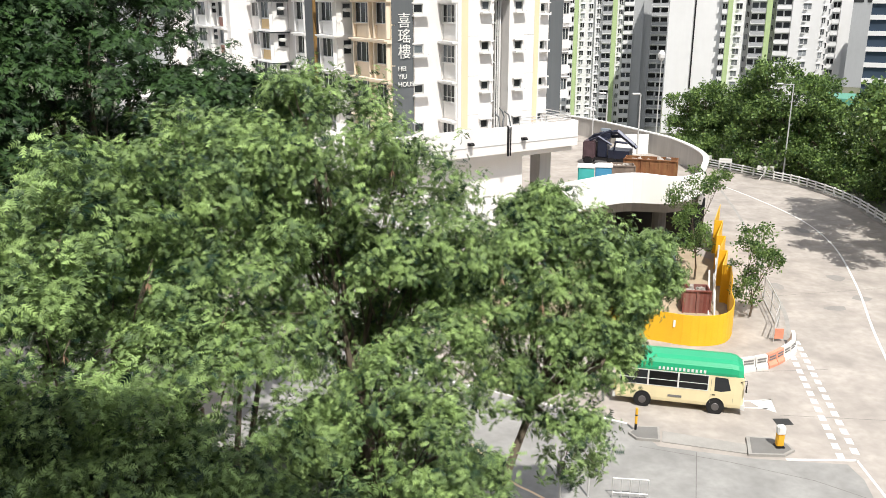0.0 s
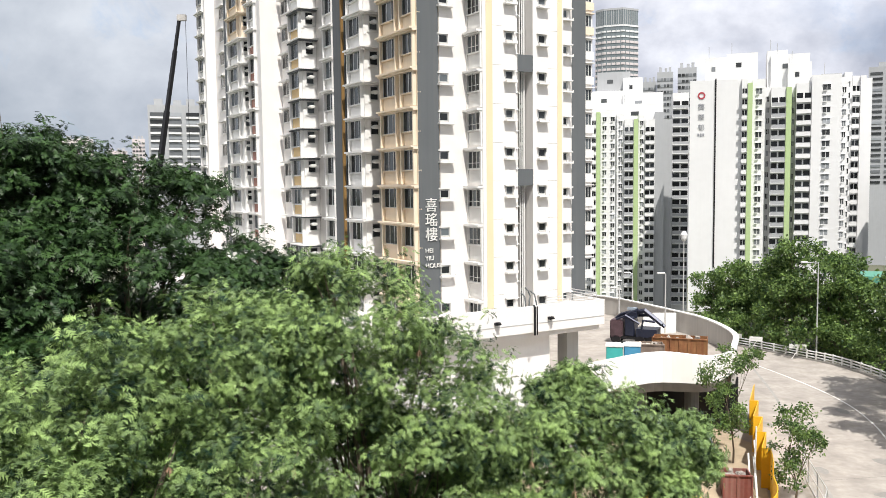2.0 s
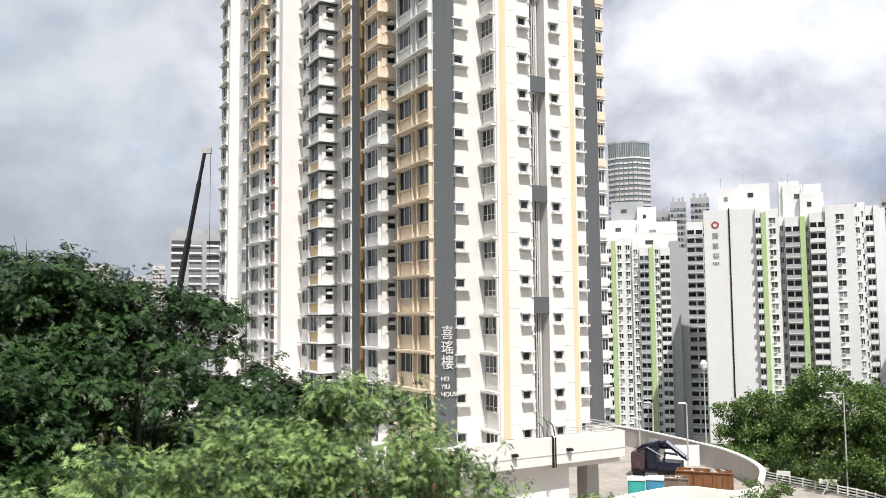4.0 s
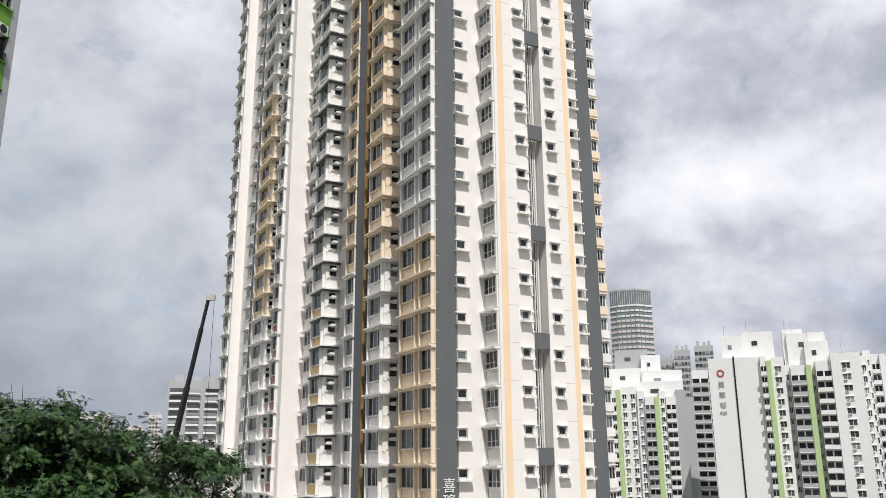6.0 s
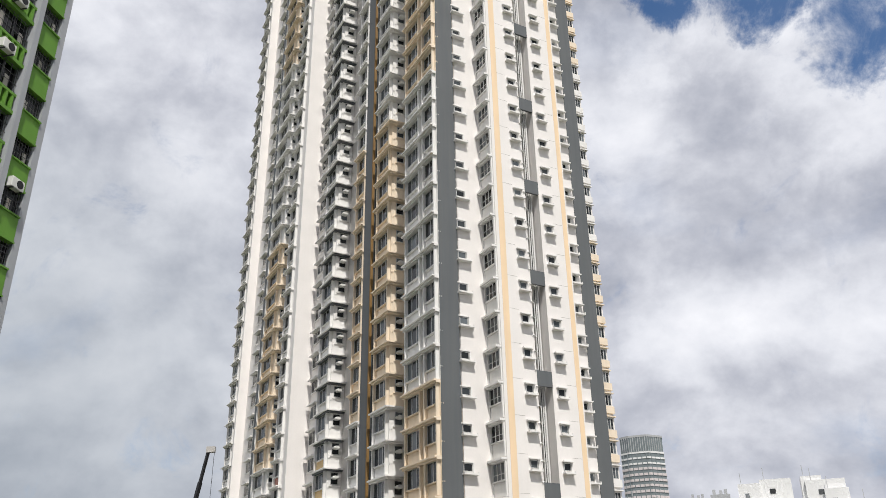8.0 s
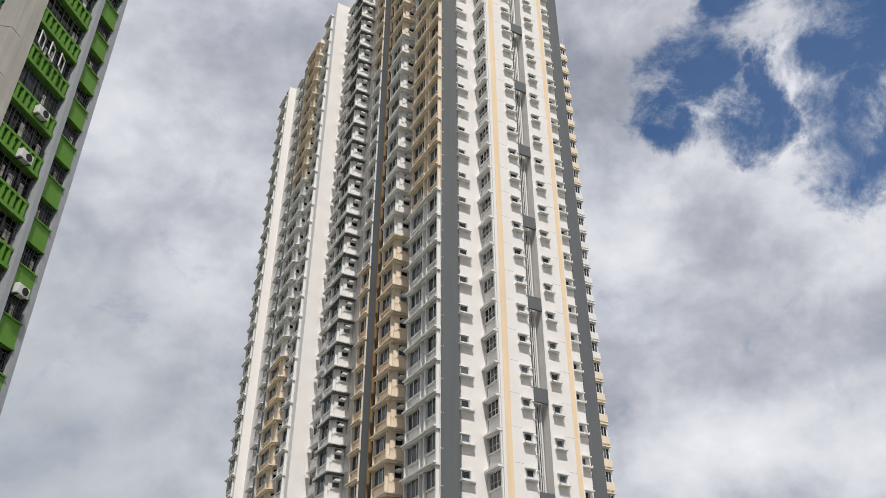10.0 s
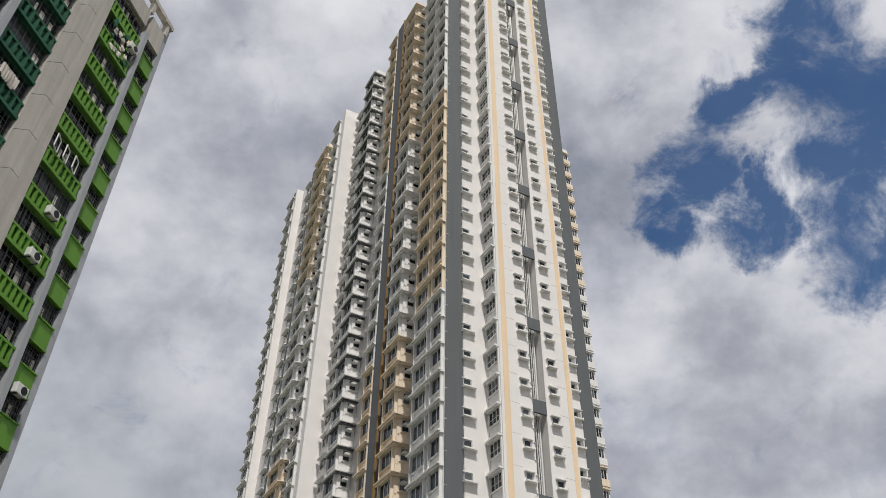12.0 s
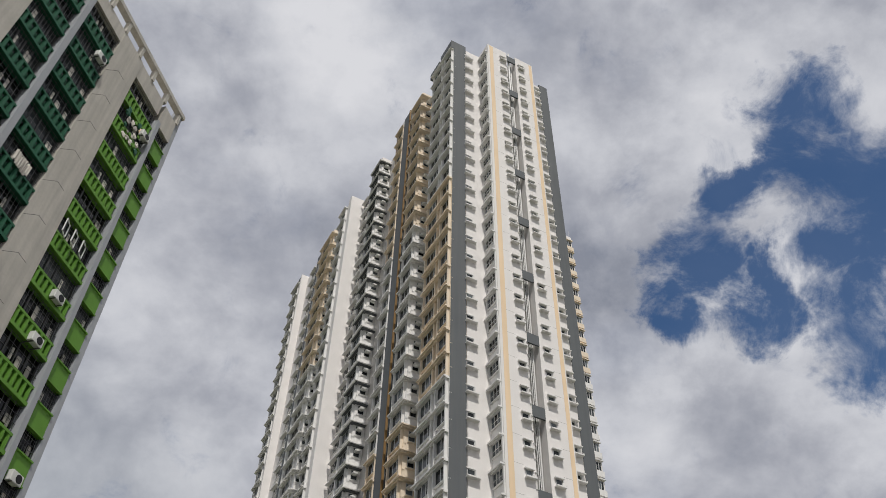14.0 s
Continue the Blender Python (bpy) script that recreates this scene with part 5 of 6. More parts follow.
add_tube(bm, [(0, 0, 14.2), (0, 0, 14.6), (0, 0, 15.1), (0, 0, 15.6)], [0.2, 0.42, 0.48, 0.2], 12)
part("globe", bm, PIPE, hd)
lamp_post("grey street lamp beside the guard rail", 43.3, 103.2, 0, 12.1, 1.6)
lamp_post("grey lamp column on the ramp parapet", 19.6, 99.2, 7.9, 11.4, 0.5)
lamp_post("grey lamp column on the ramp parapet", 17.6, 97.0, 5.6, 9.9, 0.5)
lamp_post("grey lamp column on the ramp deck", 21.6, 91.0, 5.6, 12.2, 0.4)

# water-filled barriers, mesh fence and poles by the hoarding
WBAR = material("white_barrier_plastic", (0.72, 0.70, 0.66), 0.6, var=0.12, scale=2)
RBAR = material("red_barrier_plastic", (0.74, 0.31, 0.2), 0.6, var=0.15, scale=2)
bl = curve_pts([(18.4, 46.7), (20.2, 47.3), (21.6, 48.4), (22.8, 49.6), (23.4, 51.2)], 2)
for i, (a, b) in enumerate(zip(bl, bl[1:])):
    a, b = Vector(a), Vector(b)
    d = b - a
    t = thing("water_barrier", ("red" if i in (2, 3) else "white") + " plastic water-filled road barrier block", "road barrier", pose(a.x, a.y, 0, 0, 0, math.degrees(math.atan2(d.y, d.x))), "water-filled barriers")
    L_ = d.length * 0.96
    bm = bmesh.new()
    vs = [(0.28, 0.0), (0.28, 0.18), (0.14, 0.4), (0.12, 0.9), (-0.12, 0.9), (-0.14, 0.4), (-0.28, 0.18), (-0.28, 0.0)]
    lo = [bm.verts.new((0, y, z)) for y, z in vs]
    hi = [bm.verts.new((L_, y, z)) for y, z in vs]
    bm.faces.new(lo)
    bm.faces.new(hi[::-1])
    for k in range(8):
        bm.faces.new((lo[k], hi[k], hi[(k + 1) % 8], lo[(k + 1) % 8]))
    bmesh.ops.recalc_face_normals(bm, faces=bm.faces[:])
    part("body", bm, RBAR if i in (2, 3) else WBAR, t)
    for z in (0.5, 0.68):
        box_part("slot", t, ISLE, 0.12, -0.17, z, L_ - 0.12, -0.12, z + 0.08)
fence = thing("mesh_fence", "grey steel mesh site fence panels leaning along the verge", "fence", None)
fl = [(22.2, 51.3), (23.4, 53.6), (24.0, 56.5), (24.6, 59.5), (25.6, 63)]
for a, b in zip(fl, fl[1:]):
    for z in (0.1, 1.0, 1.9):
        bm = bmesh.new()
        add_tube(bm, [(*a, z), (*b, z)], 0.035, 5)
        part("rail", bm, ALU, fence)
    for q in range(9):
        p = Vector(a).lerp(Vector(b), q / 8)
        bm = bmesh.new()
        add_tube(bm, [(p.x, p.y, 0), (p.x, p.y, 1.95)], 0.035 if q in (0, 8) else 0.012, 5)
        part("bar", bm, ALU, fence)
box_part("red_board", fence, RBAR, 22.3, 51.4, 0.2, 22.9, 51.5, 0.9, "red and white board", pose(0, 0, 0))
strip("verge_kerb", curve_pts([(23.6, 52), (25.2, 57), (26.6, 64), (29, 74), (31.5, 85), (34, 100)]), 0.3, KERB, 0.02, "low kerb between verge and road", "kerb")
for a, b, r in (((19.3, 56.0, 0.1), (20.0, 58.8, 2.6), 0.07), ((19.6, 55.6, 0.1), (20.3, 58.6, 2.4), 0.06), ((19.9, 56.5, 0.1), (20.6, 59.4, 3.4), 0.05), ((20.4, 58.6, 0.0), (20.5, 58.7, 4.6), 0.06)):
    bm = bmesh.new()
    add_tube(bm, [a, b], r, 6)
    tagged(part("scaffold_tube", bm, PIPE, None), "pale scaffold tube leaning inside the hoarding", "tube", "leaning tubes")

# poles on the near pavement
for x, y, h in ((5.35, 33.0, 2.6), (6.7, 33.3, 4.3)):
    t = thing("sign_pole", "grey roadside pole with a small dark box", "pole", pose(x, y, 0.0), "roadside poles")
    bm = bmesh.new()
    add_tube(bm, [(0, 0, 0), (0, 0, h)], 0.05, 8)
    part("pole", bm, ALU, t)
    box_part("box", t, ISLE, -0.17, -0.1, h - 1.3, 0.17, 0.1, h - 0.6)
gr = thing("pavement_railing", "grey steel pedestrian railing at the near kerb", "railing", None)
for z in (0.3, 1.05):
    bm = bmesh.new()
    add_tube(bm, [(7.8, 33.2, z), (9.4, 33.0, z)], 0.03, 5)
    part("bar", bm, ALU, gr)
for x in (7.8, 8.2, 8.6, 9.0, 9.4):
    bm = bmesh.new()
    add_tube(bm, [(x, 33.2 - (x - 7.8) * 0.125, 0), (x, 33.2 - (x - 7.8) * 0.125, 1.05)], 0.025, 5)
    part("post", bm, ALU, gr)

# the viewpoint's housing block: an unseen plain wall behind the camera, sized to shade the near trees
bm = bmesh.new()
add_box(bm, -60, -16, 0, 30, -1.3, 43.0)
tagged(part("wall_behind", bm, GREYWALL, None), "unseen plain rendered wall behind the viewpoint, added to shade the near slope", "wall", kind="structure")

# ---- the light bus: cream body, green roof ----
CREAMB = material("bus_cream_paint", (0.78, 0.68, 0.42), 0.35, var=0.05, scale=1, bump=0, streak=0.08, spec=0.5)
GREENB = material("bus_green_paint", (0.02, 0.36, 0.17), 0.35, var=0.05, scale=1, bump=0, spec=0.5)
TYRE = material("tyre_rubber", (0.018, 0.018, 0.018), 0.85, var=0.1)
HUB = material("wheel_hub_steel", (0.16, 0.15, 0.15), 0.5, metal=0.6, var=0.1)
BUSGLASS = glass_material("bus_glass", (0.009, 0.01, 0.011), 0.05)


def profile_body(bm, sections, x_rings):
    """Skin a closed cross-section (y, z) along x; each ring may be scaled."""
    rings = []
    for x, sy, dz in x_rings:
        rings.append([bm.verts.new((x, y * sy, z + dz * max(0, (z - 0.9) / 1.7))) for y, z in sections])
    n = len(sections)
    for a, b in zip(rings, rings[1:]):
        for k in range(n):
            bm.faces.new((a[k], a[(k + 1) % n], b[(k + 1) % n], b[k]))
    bm.faces.new(rings[0][::-1])
    bm.faces.new(rings[-1])
    bmesh.ops.recalc_face_normals(bm, faces=bm.faces[:])


# x forward along the bus, -y the side seen; wheels touch z = 0
BUS_M = Matrix.Translation((13.2, 41.9, 0)) @ pose(0, 0, 0, 0, 0, -13.95) @ Matrix.Translation((0.0, 0.86, 0)) @ Matrix.Diagonal((1, 1, 1.08, 1))
bus = thing("light_bus", "cream light bus with bright green roof standing on the road", "minibus", BUS_M)
sec = [(-0.98, 0.42), (-1.02, 0.6), (-1.03, 1.2), (-0.99, 2.14), (0.99, 2.14), (1.03, 1.2), (1.02, 0.6), (0.98, 0.42)]
bm = bmesh.new()
profile_body(bm, sec, [(-3.52, 0.93, -0.05), (-3.4, 0.99, 0), (2.9, 1.0, 0), (3.3, 0.97, -0.05), (3.42, 0.9, -0.15)])
part("body", bm, CREAMB, bus)
sec = [(-1.0, 2.14), (-1.01, 2.28), (-0.95, 2.56), (-0.8, 2.76), (-0.4, 2.84), (0.4, 2.84), (0.8, 2.76), (0.95, 2.56), (1.01, 2.28), (1.0, 2.14)]
bm = bmesh.new()
profile_body(bm, sec, [(-3.5, 0.92, -0.08), (-3.35, 0.99, 0), (2.7, 1.0, 0), (3.05, 0.97, -0.06), (3.32, 0.86, -0.22)])
part("roof", bm, GREENB, bus, "bright green roof")
for i, (a, b) in enumerate(((-3.25, -1.75), (-1.68, -0.12), (-0.05, 1.5))):
    for side in (-1, 1):
        y0 = side * 1.012
        bm = bmesh.new()
        add_box(bm, a, min(y0, y0 + side * 0.014), 1.28, b, max(y0, y0 + side * 0.014), 2.1)
        w = part("side_window", bm, BUSGLASS, bus)
        bm = bmesh.new()
        yy = sorted((y0 + side * 0.015, y0 + side * 0.03))
        for bx in ((a, 1.62, b, 1.65), (a, 1.26, b, 1.29), (a, 2.09, b, 2.13), (a - 0.03, 1.26, a + 0.01, 2.12), (b - 0.01, 1.26, b + 0.03, 2.12)):
            add_box(bm, bx[0], yy[0], bx[1], bx[2], yy[1], bx[3])
        part("window_frame", bm, PIPE, w)
for side in (-1, 1):
    y0 = side * 1.014
    bm = bmesh.new()
    vs = [bm.verts.new((x, y0 * (1 - 0.02 * (z > 1.5)) + side * 0.012, z)) for x, z in ((1.85, 1.3), (2.78, 1.22), (2.52, 2.04), (1.85, 2.06))]
    bm.faces.new(vs)
    part("cab_window", bm, BUSGLASS, bus)
    bm = bmesh.new()
    for bx in ((1.66, 0.55, 1.675, 1.95), (2.85, 0.7, 2.865, 1.3)):
        add_box(bm, bx[0], min(y0, y0 + side * 0.012), bx[1], bx[2], max(y0, y0 + side * 0.012), bx[3])
    part("door_gap", bm, ISLE, bus)
    yy = sorted((side * 1.02, side * 1.045))
    box_part("stripe", bus, ISLE, -0.6, yy[0], 0.72, 0.15, yy[1] - 0.012, 0.84, "faded lettering bar")
    box_part("door_handle", bus, BLACKM, 1.75, yy[0], 1.05, 1.92, yy[1], 1.1)
bm = bmesh.new()
add_box(bm, 3.24, -0.85, 1.3, 3.38, 0.85, 2.1)
part("windscreen", bm, BUSGLASS, bus)
box_part("front_bumper", bus, ACM, 3.3, -0.98, 0.35, 3.52, 0.98, 0.62)
box_part("rear_bumper", bus, ACM, -3.62, -0.96, 0.35, -3.48, 0.96, 0.6)
for y in (-0.75, 0.75):
    box_part("headlight", bus, PIPE, 3.36, y - 0.15, 0.72, 3.46, y + 0.15, 0.92)
for y in (-0.92, 0.92):
    box_part("rear_lamp", bus, RBAR, -3.56, y - 0.06, 0.9, -3.5, y + 0.06, 1.3)
bm = bmesh.new()
add_tube(bm, [(3.2, -1.0, 1.9), (3.5, -1.12, 2.05), (3.55, -1.15, 1.8)], 0.02, 5)
add_box(bm, 3.46, -1.24, 1.45, 3.52, -1.06, 1.8)
part("mirror", bm, BLACKM, bus)
for i in range(12):
    box_part("roof_lettering", bus, PIPE, -1.2 + i * 0.22, -1.015, 2.2, -1.08 + i * 0.22, -0.995, 2.36)
for x in (1.97, -1.97):
    for y in (-0.9, 0.9):
        bm = bmesh.new()
        bmesh.ops.create_cone(bm, cap_ends=True, segments=28, radius1=0.4, radius2=0.4, depth=0.26, matrix=pose(x, y, 0.4, 90, 0, 0))
        bmesh.ops.bevel(bm, geom=[e for e in bm.edges if len(e.link_faces) == 2 and any(len(f.verts) > 8 for f in e.link_faces)], offset=0.05, segments=2, affect="EDGES")
        wh = part("wheel", bm, TYRE, bus)
        bm = bmesh.new()
        s = -1 if y < 0 else 1
        bmesh.ops.create_cone(bm, cap_ends=True, segments=20, radius1=0.23, radius2=0.19, depth=0.05, matrix=pose(x, y + s * 0.13, 0.4, 90, 0, 0))
        part("hub", bm, HUB, wh)
        bm = bmesh.new()
        bmesh.ops.create_cone(bm, cap_ends=True, segments=28, radius1=0.48, radius2=0.48, depth=0.05, matrix=pose(x, s * 1.0, 0.43, 90, 0, 0))
        part("wheel_arch", bm, BLACKM, bus)

# ---- trees ----
def big_mesh(name, verts, faces, mat, parent):
    """A mesh from arrays: verts (n, 3) and faces with 3 or 4 corners each."""
    me = bpy.data.meshes.new(name)
    k = faces.shape[1]
    me.vertices.add(len(verts))
    me.vertices.foreach_set("co", np.asarray(verts, np.float32).ravel())
    me.loops.add(faces.size)
    me.loops.foreach_set("vertex_index", faces.astype(np.int32).ravel())
    me.polygons.add(len(faces))
    me.polygons.foreach_set("loop_start", np.arange(0, faces.size, k, dtype=np.int32))
    me.update(calc_edges=True)
    return link_mesh(name, me, parent, "", [mat])


def feather_leaf(rng, length=0.25, pairs=5, wide=0.12, droop=0.45, slim=0.5):
    """A feathered leaf along +x: slim pointed strips with gaps between them on both sides of a sagging stalk."""
    def stalk(t):
        return Vector((0.03 + length * t, 0, -droop * length * t * t))
    V, F = [], []
    for i in range(pairs):
        t = (i + 0.4) / pairs
        a, b = stalk(t), stalk(t + slim / pairs)
        n = len(V)
        V += [tuple(a), tuple(b)]
        l = wide * (0.5 + 0.6 * math.sin(math.pi * (0.15 + 0.75 * t))) * (0.85 + 0.3 * rng.random())
        for s in (1, -1):
            d = Vector((0.5, s * 0.85, -0.6 + 0.75 * rng.random())).normalized()
            V.append(tuple((a + b) / 2 + d * l))
        F += [(n, n + 1, n + 2), (n + 1, n, n + 3)]
        if i:
            F.append((n - 3, n, n + 1))
    return np.array(V), np.array(F)


def shoot(rng, leaves=9, spread=1.0, scale=1.0, **kw):
    """A tuft of leaves round a shoot along +z."""
    VV, FF, n = [], [], 0
    for i in range(leaves):
        V, F = feather_leaf(rng, **kw)
        up = -0.3 + 1.0 * i / leaves
        m = pose(0, 0, 0, 0, 0, i * 137.5 + rng.random() * 50) @ pose(0.02, 0, 0.26 * i / leaves * scale, rng.gauss(0, 22), -up * 50 * spread + rng.gauss(8, 18), rng.gauss(0, 15)) @ Matrix.Scale(scale * (0.75 + 0.5 * rng.random()), 4)
        A = np.array(m)
        VV.append(V @ A[:3, :3].T + A[:3, 3])
        FF.append(F + n)
        n += len(V)
    return np.concatenate(VV), np.concatenate(FF)


def broad_tuft(rng, leaves=12, size=0.26):
    """A tuft of broad pointed leaves."""
    VV, FF = [], []
    for i in range(leaves):
        d = Vector((rng.gauss(0, 1), rng.gauss(0, 1), rng.gauss(0.35, 0.7))).normalized()
        a = d.cross(Vector((rng.gauss(0, 1), rng.gauss(0, 1), rng.gauss(0, 1)))).normalized()
        s = size * (0.7 + 0.6 * rng.random())
        o = d * s * 0.5 + Vector((rng.gauss(0, 1), rng.gauss(0, 1), rng.gauss(0, 1))) * size * 0.7
        k = len(VV)
        VV += [tuple(o), tuple(o + d * s * 0.55 + a * s * 0.34), tuple(o + d * s * 1.15 - Vector((0, 0, s * 0.2))), tuple(o + d * s * 0.55 - a * s * 0.34)]
        FF.append((k, k + 1, k + 2, k + 3))
    return np.array(VV), np.array(FF)


def scatter(templates, spots, rng):
    """Copies of tufts at spots (place, axis, scale), joined."""
    VV, FF, n = [], [], 0
    for p, ax, s in spots:
        V, F = templates[rng.randrange(len(templates))]
        q = Vector((0, 0, 1)).rotation_difference(ax).to_matrix() @ Euler((0, 0, rng.random() * 6.283)).to_matrix()
        VV.append(V @ (np.array(q).T * s) + np.array(p))
        FF.append(F + n)
        n += len(V)
    return np.concatenate(VV), np.concatenate(FF)


def crown_spots(lobes, density, rng, flat=1.0, inner=0.15, lift=0.55, size=1.0, rough=0.3, clump=0.36, gap=0.6):
    """Places for tufts: every lobe of the crown carries rounded clumps with gaps between them."""
    spots = []
    for c, r in lobes:
        c = Vector(c)
        for i in range(max(7, int(26 * gap))):
            d = Vector((rng.gauss(0, 1), rng.gauss(0, 1), rng.gauss(0.3, 1))).normalized()
            k = 0.72 + 0.36 * rng.random()
            p = c + Vector((d.x, d.y, d.z * flat)) * r * k
            if any(((p - Vector(o)).x ** 2 + (p - Vector(o)).y ** 2 + ((p - Vector(o)).z / flat) ** 2) < (q * 0.6) ** 2 for o, q in lobes if Vector(o) != c):
                continue
            rs = r * clump * (0.65 + 0.7 * rng.random())
            n = int(density * rs * rs)
            for j in range(max(5, n)):
                e = Vector((rng.gauss(0, 1), rng.gauss(0, 1), rng.gauss(0.45, 0.9))).normalized()
                e = (e + d * 0.5).normalized()
                q = p + Vector((e.x, e.y, e.z * 0.62 * flat)) * rs * (0.6 + 0.5 * rng.random() + rough * noise.noise(e * 3 + p))
                if rng.random() < 0.1:
                    q += (e + d) * 0.22 * min(r, 1.6)
                ax = (e * 0.6 + d * 0.25 + Vector((0, 0, lift)) + Vector((rng.gauss(0, 1), rng.gauss(0, 1), rng.gauss(0, 1))) * 0.25).normalized()
                spots.append((q, ax, size * (0.7 + 0.6 * rng.random())))
        for i in range(int(density * r * r * inner)):
            d = Vector((rng.gauss(0, 1), rng.gauss(0, 1), rng.gauss(0, 1))).normalized() * (0.3 + 0.4 * rng.random()) * r
            spots.append((c + Vector((d.x, d.y, d.z * flat)), (d.normalized() + Vector((0, 0, lift))).normalized(), size))
    return spots


def limbs(bm, base, lobes, r0, rng, fork=0.4):
    """A tapered trunk that forks into limbs and twigs towards every lobe."""
    base = Vector(base)
    top = sum((Vector(c) for c, r in lobes), Vector()) / len(lobes)
    split = base.lerp(top, fork)
    split.z = base.z + (top.z - base.z) * fork
    add_tube(bm, [base, base.lerp(split, 0.5) + Vector((rng.gauss(0, 0.15), rng.gauss(0, 0.15), 0)), split], [r0, r0 * 0.8, r0 * 0.62], 9)
    for c, r in lobes:
        c = Vector(c)
        mid = split.lerp(c, 0.5) + Vector((rng.gauss(0, 0.3), rng.gauss(0, 0.3), -0.1 * r))
        add_tube(bm, [split, mid, c], [r0 * 0.5, r0 * 0.3, r0 * 0.16], 7)
        for j in range(4):
            d = Vector((rng.gauss(0, 1), rng.gauss(0, 1), rng.gauss(0.3, 0.7))).normalized()
            s = mid.lerp(c, rng.random())
            e = c + d * r * 0.92
            add_tube(bm, [s, s.lerp(e, 0.5) + Vector((0, 0, 0.12 * r)), e], [r0 * 0.13, r0 * 0.08, 0.012], 5)


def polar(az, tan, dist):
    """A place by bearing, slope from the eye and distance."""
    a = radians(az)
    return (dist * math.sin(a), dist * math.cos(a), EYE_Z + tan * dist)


def tree(name, label, base, lobes, r0, mat, templates, density, seed, fork=0.4, **kw):
    rng = random.Random(seed)
    t = thing(name, label, "tree", None)
    bm = bmesh.new()
    limbs(bm, base, lobes, r0, rng, fork)
    part("trunk", bm, BARK, t)
    V, F = scatter(templates, crown_spots(lobes, density, rng, **kw), rng)
    big_mesh("crown", V, F, mat, t)
    return t


rng = random.Random(11)
FEATHER = [shoot(rng, 8, 1.0, length=0.22, pairs=5, wide=0.095, droop=0.5, slim=0.85) for i in range(16)]
FEATHER_BIG = [shoot(rng, 8, 0.3, 1.0, length=0.36, pairs=4, wide=0.15, droop=0.2, slim=1.0) for i in range(6)]
BROAD = [broad_tuft(rng, 14, 0.27) for i in range(6)]


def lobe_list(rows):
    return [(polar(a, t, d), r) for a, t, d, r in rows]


NEAR_KW = dict(size=0.93, inner=0.28, lift=0.5, rough=0.5, clump=0.36, gap=1.45)
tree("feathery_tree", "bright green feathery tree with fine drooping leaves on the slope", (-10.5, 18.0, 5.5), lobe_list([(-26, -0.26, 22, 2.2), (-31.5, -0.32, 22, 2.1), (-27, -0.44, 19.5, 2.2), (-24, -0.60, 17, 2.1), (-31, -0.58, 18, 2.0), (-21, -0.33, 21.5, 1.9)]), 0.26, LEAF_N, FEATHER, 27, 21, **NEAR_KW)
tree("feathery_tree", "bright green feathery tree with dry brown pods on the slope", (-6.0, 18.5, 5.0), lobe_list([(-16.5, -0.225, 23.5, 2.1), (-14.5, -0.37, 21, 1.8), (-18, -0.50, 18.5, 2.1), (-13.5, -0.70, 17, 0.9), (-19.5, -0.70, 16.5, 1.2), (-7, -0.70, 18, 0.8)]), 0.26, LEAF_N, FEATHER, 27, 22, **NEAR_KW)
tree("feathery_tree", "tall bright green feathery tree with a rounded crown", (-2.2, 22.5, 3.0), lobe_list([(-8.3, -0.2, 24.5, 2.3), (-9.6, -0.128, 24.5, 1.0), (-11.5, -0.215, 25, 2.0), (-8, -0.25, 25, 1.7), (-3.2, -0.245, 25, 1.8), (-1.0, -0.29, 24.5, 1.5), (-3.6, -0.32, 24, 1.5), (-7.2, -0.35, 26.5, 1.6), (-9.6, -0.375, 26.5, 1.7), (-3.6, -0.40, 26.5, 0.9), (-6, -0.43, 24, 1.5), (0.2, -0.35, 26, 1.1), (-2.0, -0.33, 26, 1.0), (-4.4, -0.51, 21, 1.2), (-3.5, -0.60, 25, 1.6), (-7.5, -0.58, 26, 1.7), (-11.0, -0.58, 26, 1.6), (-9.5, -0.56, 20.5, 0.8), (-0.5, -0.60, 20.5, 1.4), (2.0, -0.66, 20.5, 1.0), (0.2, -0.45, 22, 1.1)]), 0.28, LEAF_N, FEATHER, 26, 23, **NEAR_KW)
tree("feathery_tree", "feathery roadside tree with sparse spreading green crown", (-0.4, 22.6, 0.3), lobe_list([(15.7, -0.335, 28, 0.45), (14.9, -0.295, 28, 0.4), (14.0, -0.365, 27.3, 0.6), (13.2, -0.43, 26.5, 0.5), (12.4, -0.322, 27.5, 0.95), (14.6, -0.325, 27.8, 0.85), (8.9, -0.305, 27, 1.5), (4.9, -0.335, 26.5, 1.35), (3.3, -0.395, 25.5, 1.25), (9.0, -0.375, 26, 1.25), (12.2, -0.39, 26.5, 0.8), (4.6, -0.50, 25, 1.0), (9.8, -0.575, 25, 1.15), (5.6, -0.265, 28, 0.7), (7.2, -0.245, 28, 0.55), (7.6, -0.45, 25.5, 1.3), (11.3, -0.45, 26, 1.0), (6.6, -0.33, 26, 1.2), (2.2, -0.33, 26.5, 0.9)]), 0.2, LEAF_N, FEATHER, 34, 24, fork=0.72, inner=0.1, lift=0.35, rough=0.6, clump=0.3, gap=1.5)
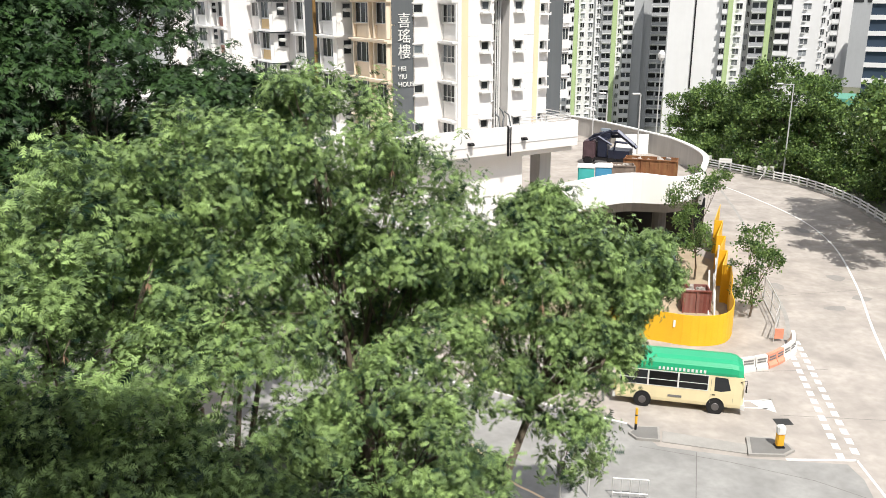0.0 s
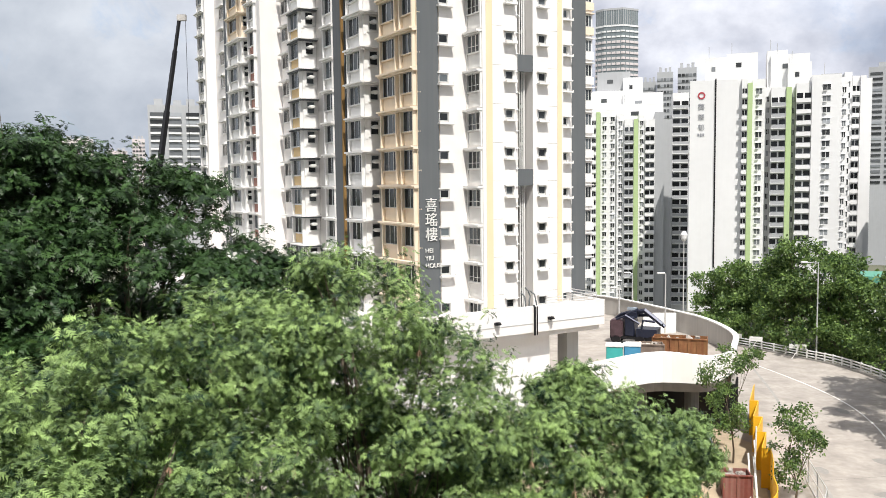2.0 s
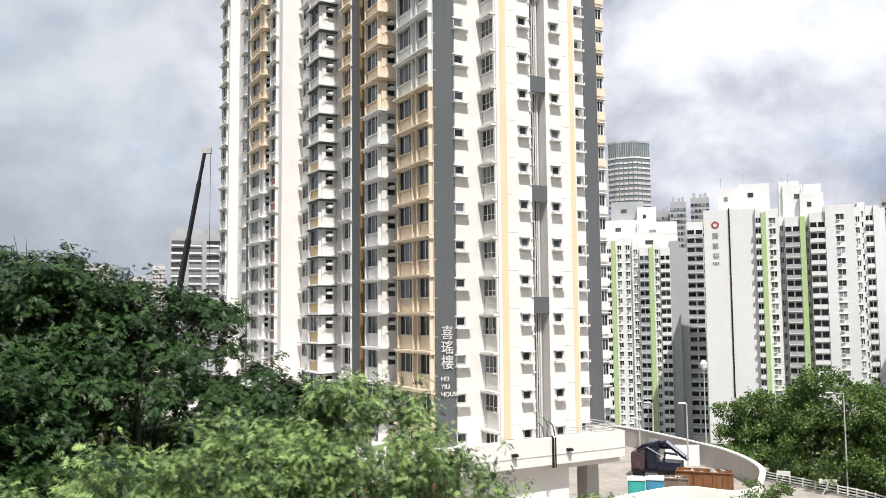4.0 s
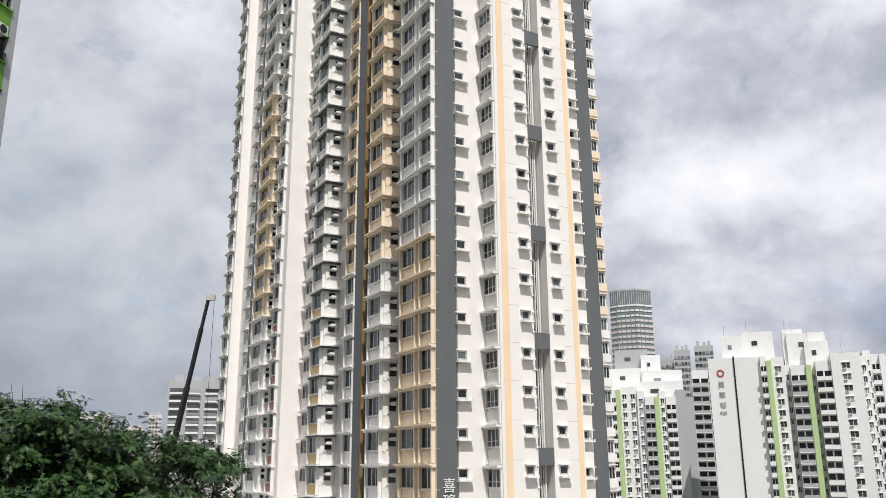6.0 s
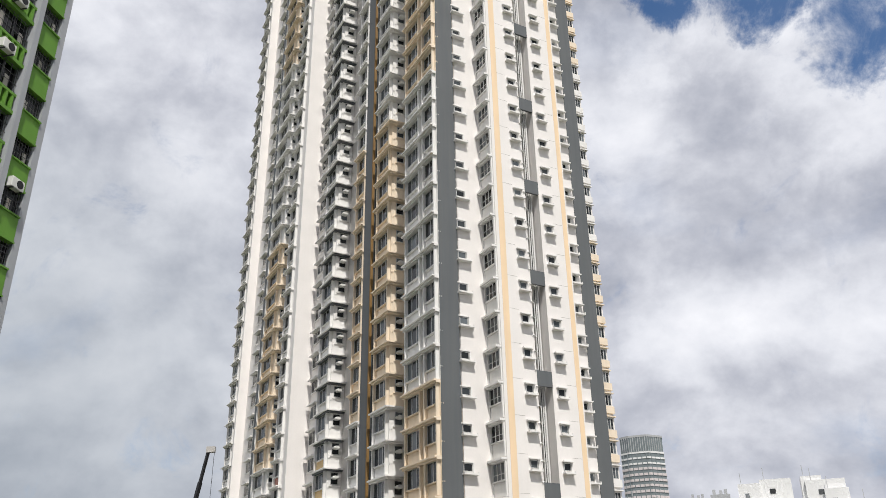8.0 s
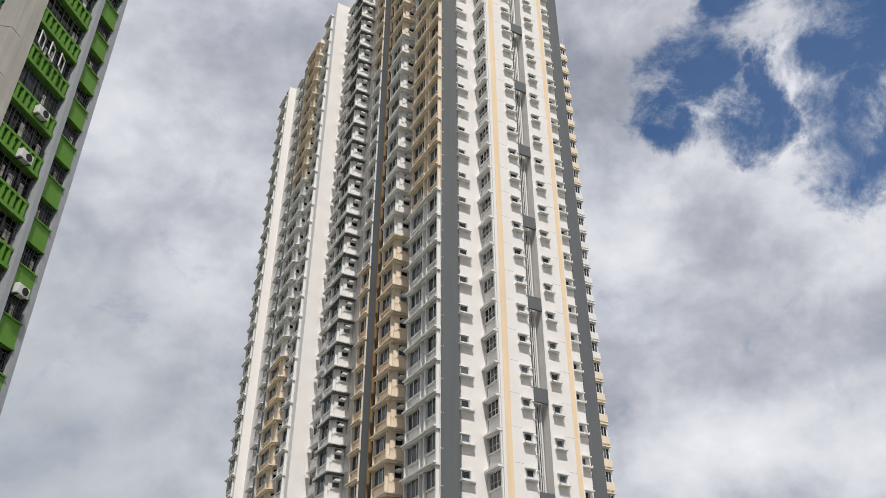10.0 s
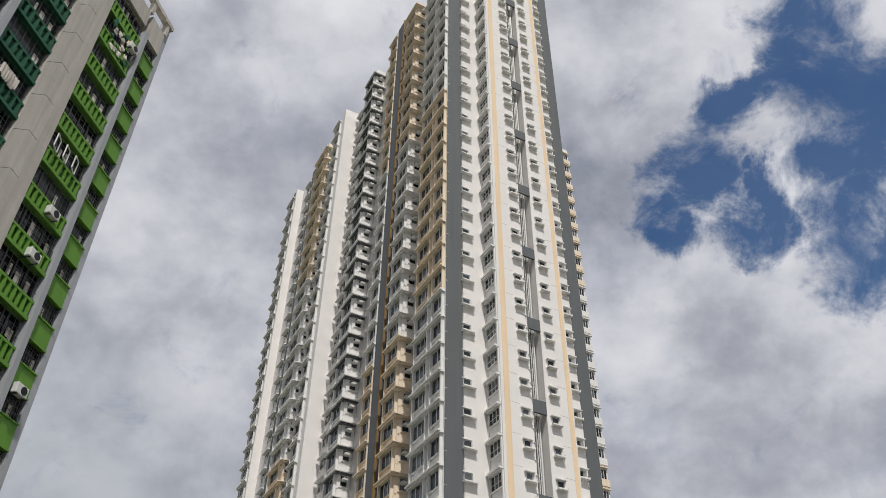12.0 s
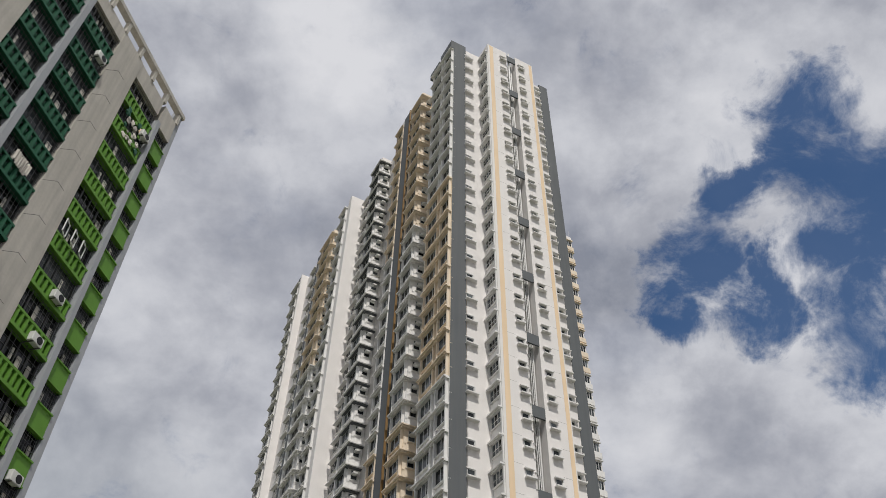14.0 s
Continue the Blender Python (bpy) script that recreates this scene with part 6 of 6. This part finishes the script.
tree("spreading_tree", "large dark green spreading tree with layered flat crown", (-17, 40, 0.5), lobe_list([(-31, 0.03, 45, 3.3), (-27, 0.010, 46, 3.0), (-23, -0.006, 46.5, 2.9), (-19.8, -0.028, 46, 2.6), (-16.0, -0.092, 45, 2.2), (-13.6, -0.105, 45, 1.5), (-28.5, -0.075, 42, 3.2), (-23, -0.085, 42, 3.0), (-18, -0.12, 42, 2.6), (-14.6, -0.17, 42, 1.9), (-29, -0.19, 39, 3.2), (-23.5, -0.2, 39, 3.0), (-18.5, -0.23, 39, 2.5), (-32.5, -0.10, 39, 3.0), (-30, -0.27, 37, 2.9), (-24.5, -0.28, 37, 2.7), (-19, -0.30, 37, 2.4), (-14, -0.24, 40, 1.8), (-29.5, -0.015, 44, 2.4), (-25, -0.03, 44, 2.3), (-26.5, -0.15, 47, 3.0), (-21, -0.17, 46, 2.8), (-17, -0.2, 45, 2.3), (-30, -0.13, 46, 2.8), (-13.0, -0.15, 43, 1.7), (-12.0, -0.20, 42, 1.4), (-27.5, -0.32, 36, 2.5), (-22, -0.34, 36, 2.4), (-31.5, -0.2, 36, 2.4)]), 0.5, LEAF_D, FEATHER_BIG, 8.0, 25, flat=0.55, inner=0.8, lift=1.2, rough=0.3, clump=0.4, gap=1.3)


def leafy_tree(label, x, y, h, r, seed):
    rn = random.Random(seed)
    lobes = [((x + rn.gauss(0, 0.55) * r, y + rn.gauss(0, 0.4) * r, h - r * (0.4 + 0.19 * i) + rn.gauss(0, 0.2) * r), r * (0.28 + 0.34 * rn.random())) for i in range(9)]
    lobes.append(((x, y, h - r * 0.5), r * 0.5))
    tree("roadside_tree", label, (x, y, 0.0), lobes, 0.22, LEAF_R, BROAD, 15, seed, inner=0.02, lift=0.4, rough=0.7, size=1.15, clump=0.4, gap=0.4)


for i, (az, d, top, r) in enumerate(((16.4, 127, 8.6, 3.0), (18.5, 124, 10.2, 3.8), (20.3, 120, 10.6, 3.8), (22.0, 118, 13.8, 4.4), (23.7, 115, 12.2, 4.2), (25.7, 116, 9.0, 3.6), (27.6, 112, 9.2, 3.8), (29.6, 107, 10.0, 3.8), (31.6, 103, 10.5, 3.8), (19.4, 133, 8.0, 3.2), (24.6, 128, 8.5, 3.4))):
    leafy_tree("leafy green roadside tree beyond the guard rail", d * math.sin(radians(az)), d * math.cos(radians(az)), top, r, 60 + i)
for i, (x, y, top, r) in enumerate(((51.5, 73, 14, 4.4), (51.0, 64, 13.5, 4.4), (53, 83, 13, 4.2))):
    leafy_tree("leafy tree that shades the outer lane", x, y, top, r, 90 + i)

for seed, base, lobes in ((95, (47.8, 80, 0), [((44.6, 78.5, 10.4), 2.1), ((46.5, 83, 10.6), 2.3), ((43.4, 84, 11), 1.7), ((47.5, 76, 10), 2.2), ((45.6, 72.5, 10.6), 1.9), ((48.5, 80, 11.5), 2.4)]), (96, (47.6, 67, 0), [((44.5, 66, 10.5), 2.0), ((46.5, 69, 11), 2.2), ((47.5, 64, 10), 2.0), ((43.5, 62, 10.5), 1.7), ((41.6, 66, 12.2), 1.9), ((38.0, 67, 12.4), 1.7), ((41.6, 75, 12.2), 2.0), ((39.2, 71, 12.6), 1.7), ((42.0, 79.5, 12.2), 1.6), ((38.4, 62, 12.6), 1.5)])):
    tree("overhanging_tree", "leafy tree whose crown overhangs and shades the outer lane", base, lobes, 0.25, LEAF_R, BROAD, 16, seed, inner=0.03, lift=0.4, rough=0.5, size=1.3, clump=0.42, gap=0.6)


for i, (az, d) in enumerate(((16.5, 122), (18.4, 120), (20.6, 117), (22.6, 114), (24.2, 112), (25.9, 111), (27.4, 108), (28.8, 104))):
    rn = random.Random(140 + i)
    x, y = d * math.sin(radians(az)), d * math.cos(radians(az))
    tree("roadside_shrub", "bushy green shrub behind the guard rail", (x, y, 0.0), [((x + rn.gauss(0, 1.3), y + rn.gauss(0, 0.6), 1.3 + rn.random() * 1.3), 1.2 + 0.5 * rn.random()) for j in range(5)], 0.1, LEAF_R, BROAD, 11, 140 + i, inner=0.02, lift=0.4, rough=0.6, size=1.1, clump=0.46, gap=0.35)


def sapling(label, x, y, lobes, seed):
    tree("young_tree", label, (x, y, 0.0), lobes, 0.09, LEAF_R, BROAD, 40, seed, inner=0.05, lift=0.3, rough=0.6, size=0.6, clump=0.5, gap=0.36)


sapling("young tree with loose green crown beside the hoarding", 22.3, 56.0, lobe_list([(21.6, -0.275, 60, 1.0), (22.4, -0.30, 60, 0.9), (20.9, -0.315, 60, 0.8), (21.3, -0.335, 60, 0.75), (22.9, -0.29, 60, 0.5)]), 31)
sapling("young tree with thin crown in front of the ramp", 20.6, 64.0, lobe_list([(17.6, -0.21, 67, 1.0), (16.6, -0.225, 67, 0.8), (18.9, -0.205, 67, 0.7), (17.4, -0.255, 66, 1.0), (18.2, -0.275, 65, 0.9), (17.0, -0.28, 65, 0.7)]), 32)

# bundles of dry pods hanging in the feathery trees
POD = material("dry_brown_pods", (0.30, 0.19, 0.12), 0.8, var=0.3, scale=8, rand=0.3)
pod_rng = random.Random(77)
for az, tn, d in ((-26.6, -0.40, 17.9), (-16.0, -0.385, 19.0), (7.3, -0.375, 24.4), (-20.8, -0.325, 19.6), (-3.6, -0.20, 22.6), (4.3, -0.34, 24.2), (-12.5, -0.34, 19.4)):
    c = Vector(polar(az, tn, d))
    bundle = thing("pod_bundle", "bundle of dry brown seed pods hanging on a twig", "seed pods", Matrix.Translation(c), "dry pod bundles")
    for i in range(11):
        a = pod_rng.random() * 6.283
        e = Vector((math.cos(a) * 0.12, math.sin(a) * 0.12, -0.16 - 0.16 * pod_rng.random()))
        sd, up = Vector((-math.sin(a), math.cos(a), 0)) * 0.014, Vector((0, 0, 0.02))
        bm = bmesh.new()
        bm.faces.new([bm.verts.new(q) for q in (-sd * 0.4, sd * 0.4, e * 0.55 + sd + up, e, e * 0.55 - sd + up)])
        bmesh.ops.solidify(bm, geom=bm.faces[:], thickness=0.005)
        part("pod", bm, POD, bundle)
    bm = bmesh.new()
    add_tube(bm, [(0, 0, 0), (0.05, 0.3, 0.25)], 0.012, 4)
    part("twig", bm, BARK, bundle)
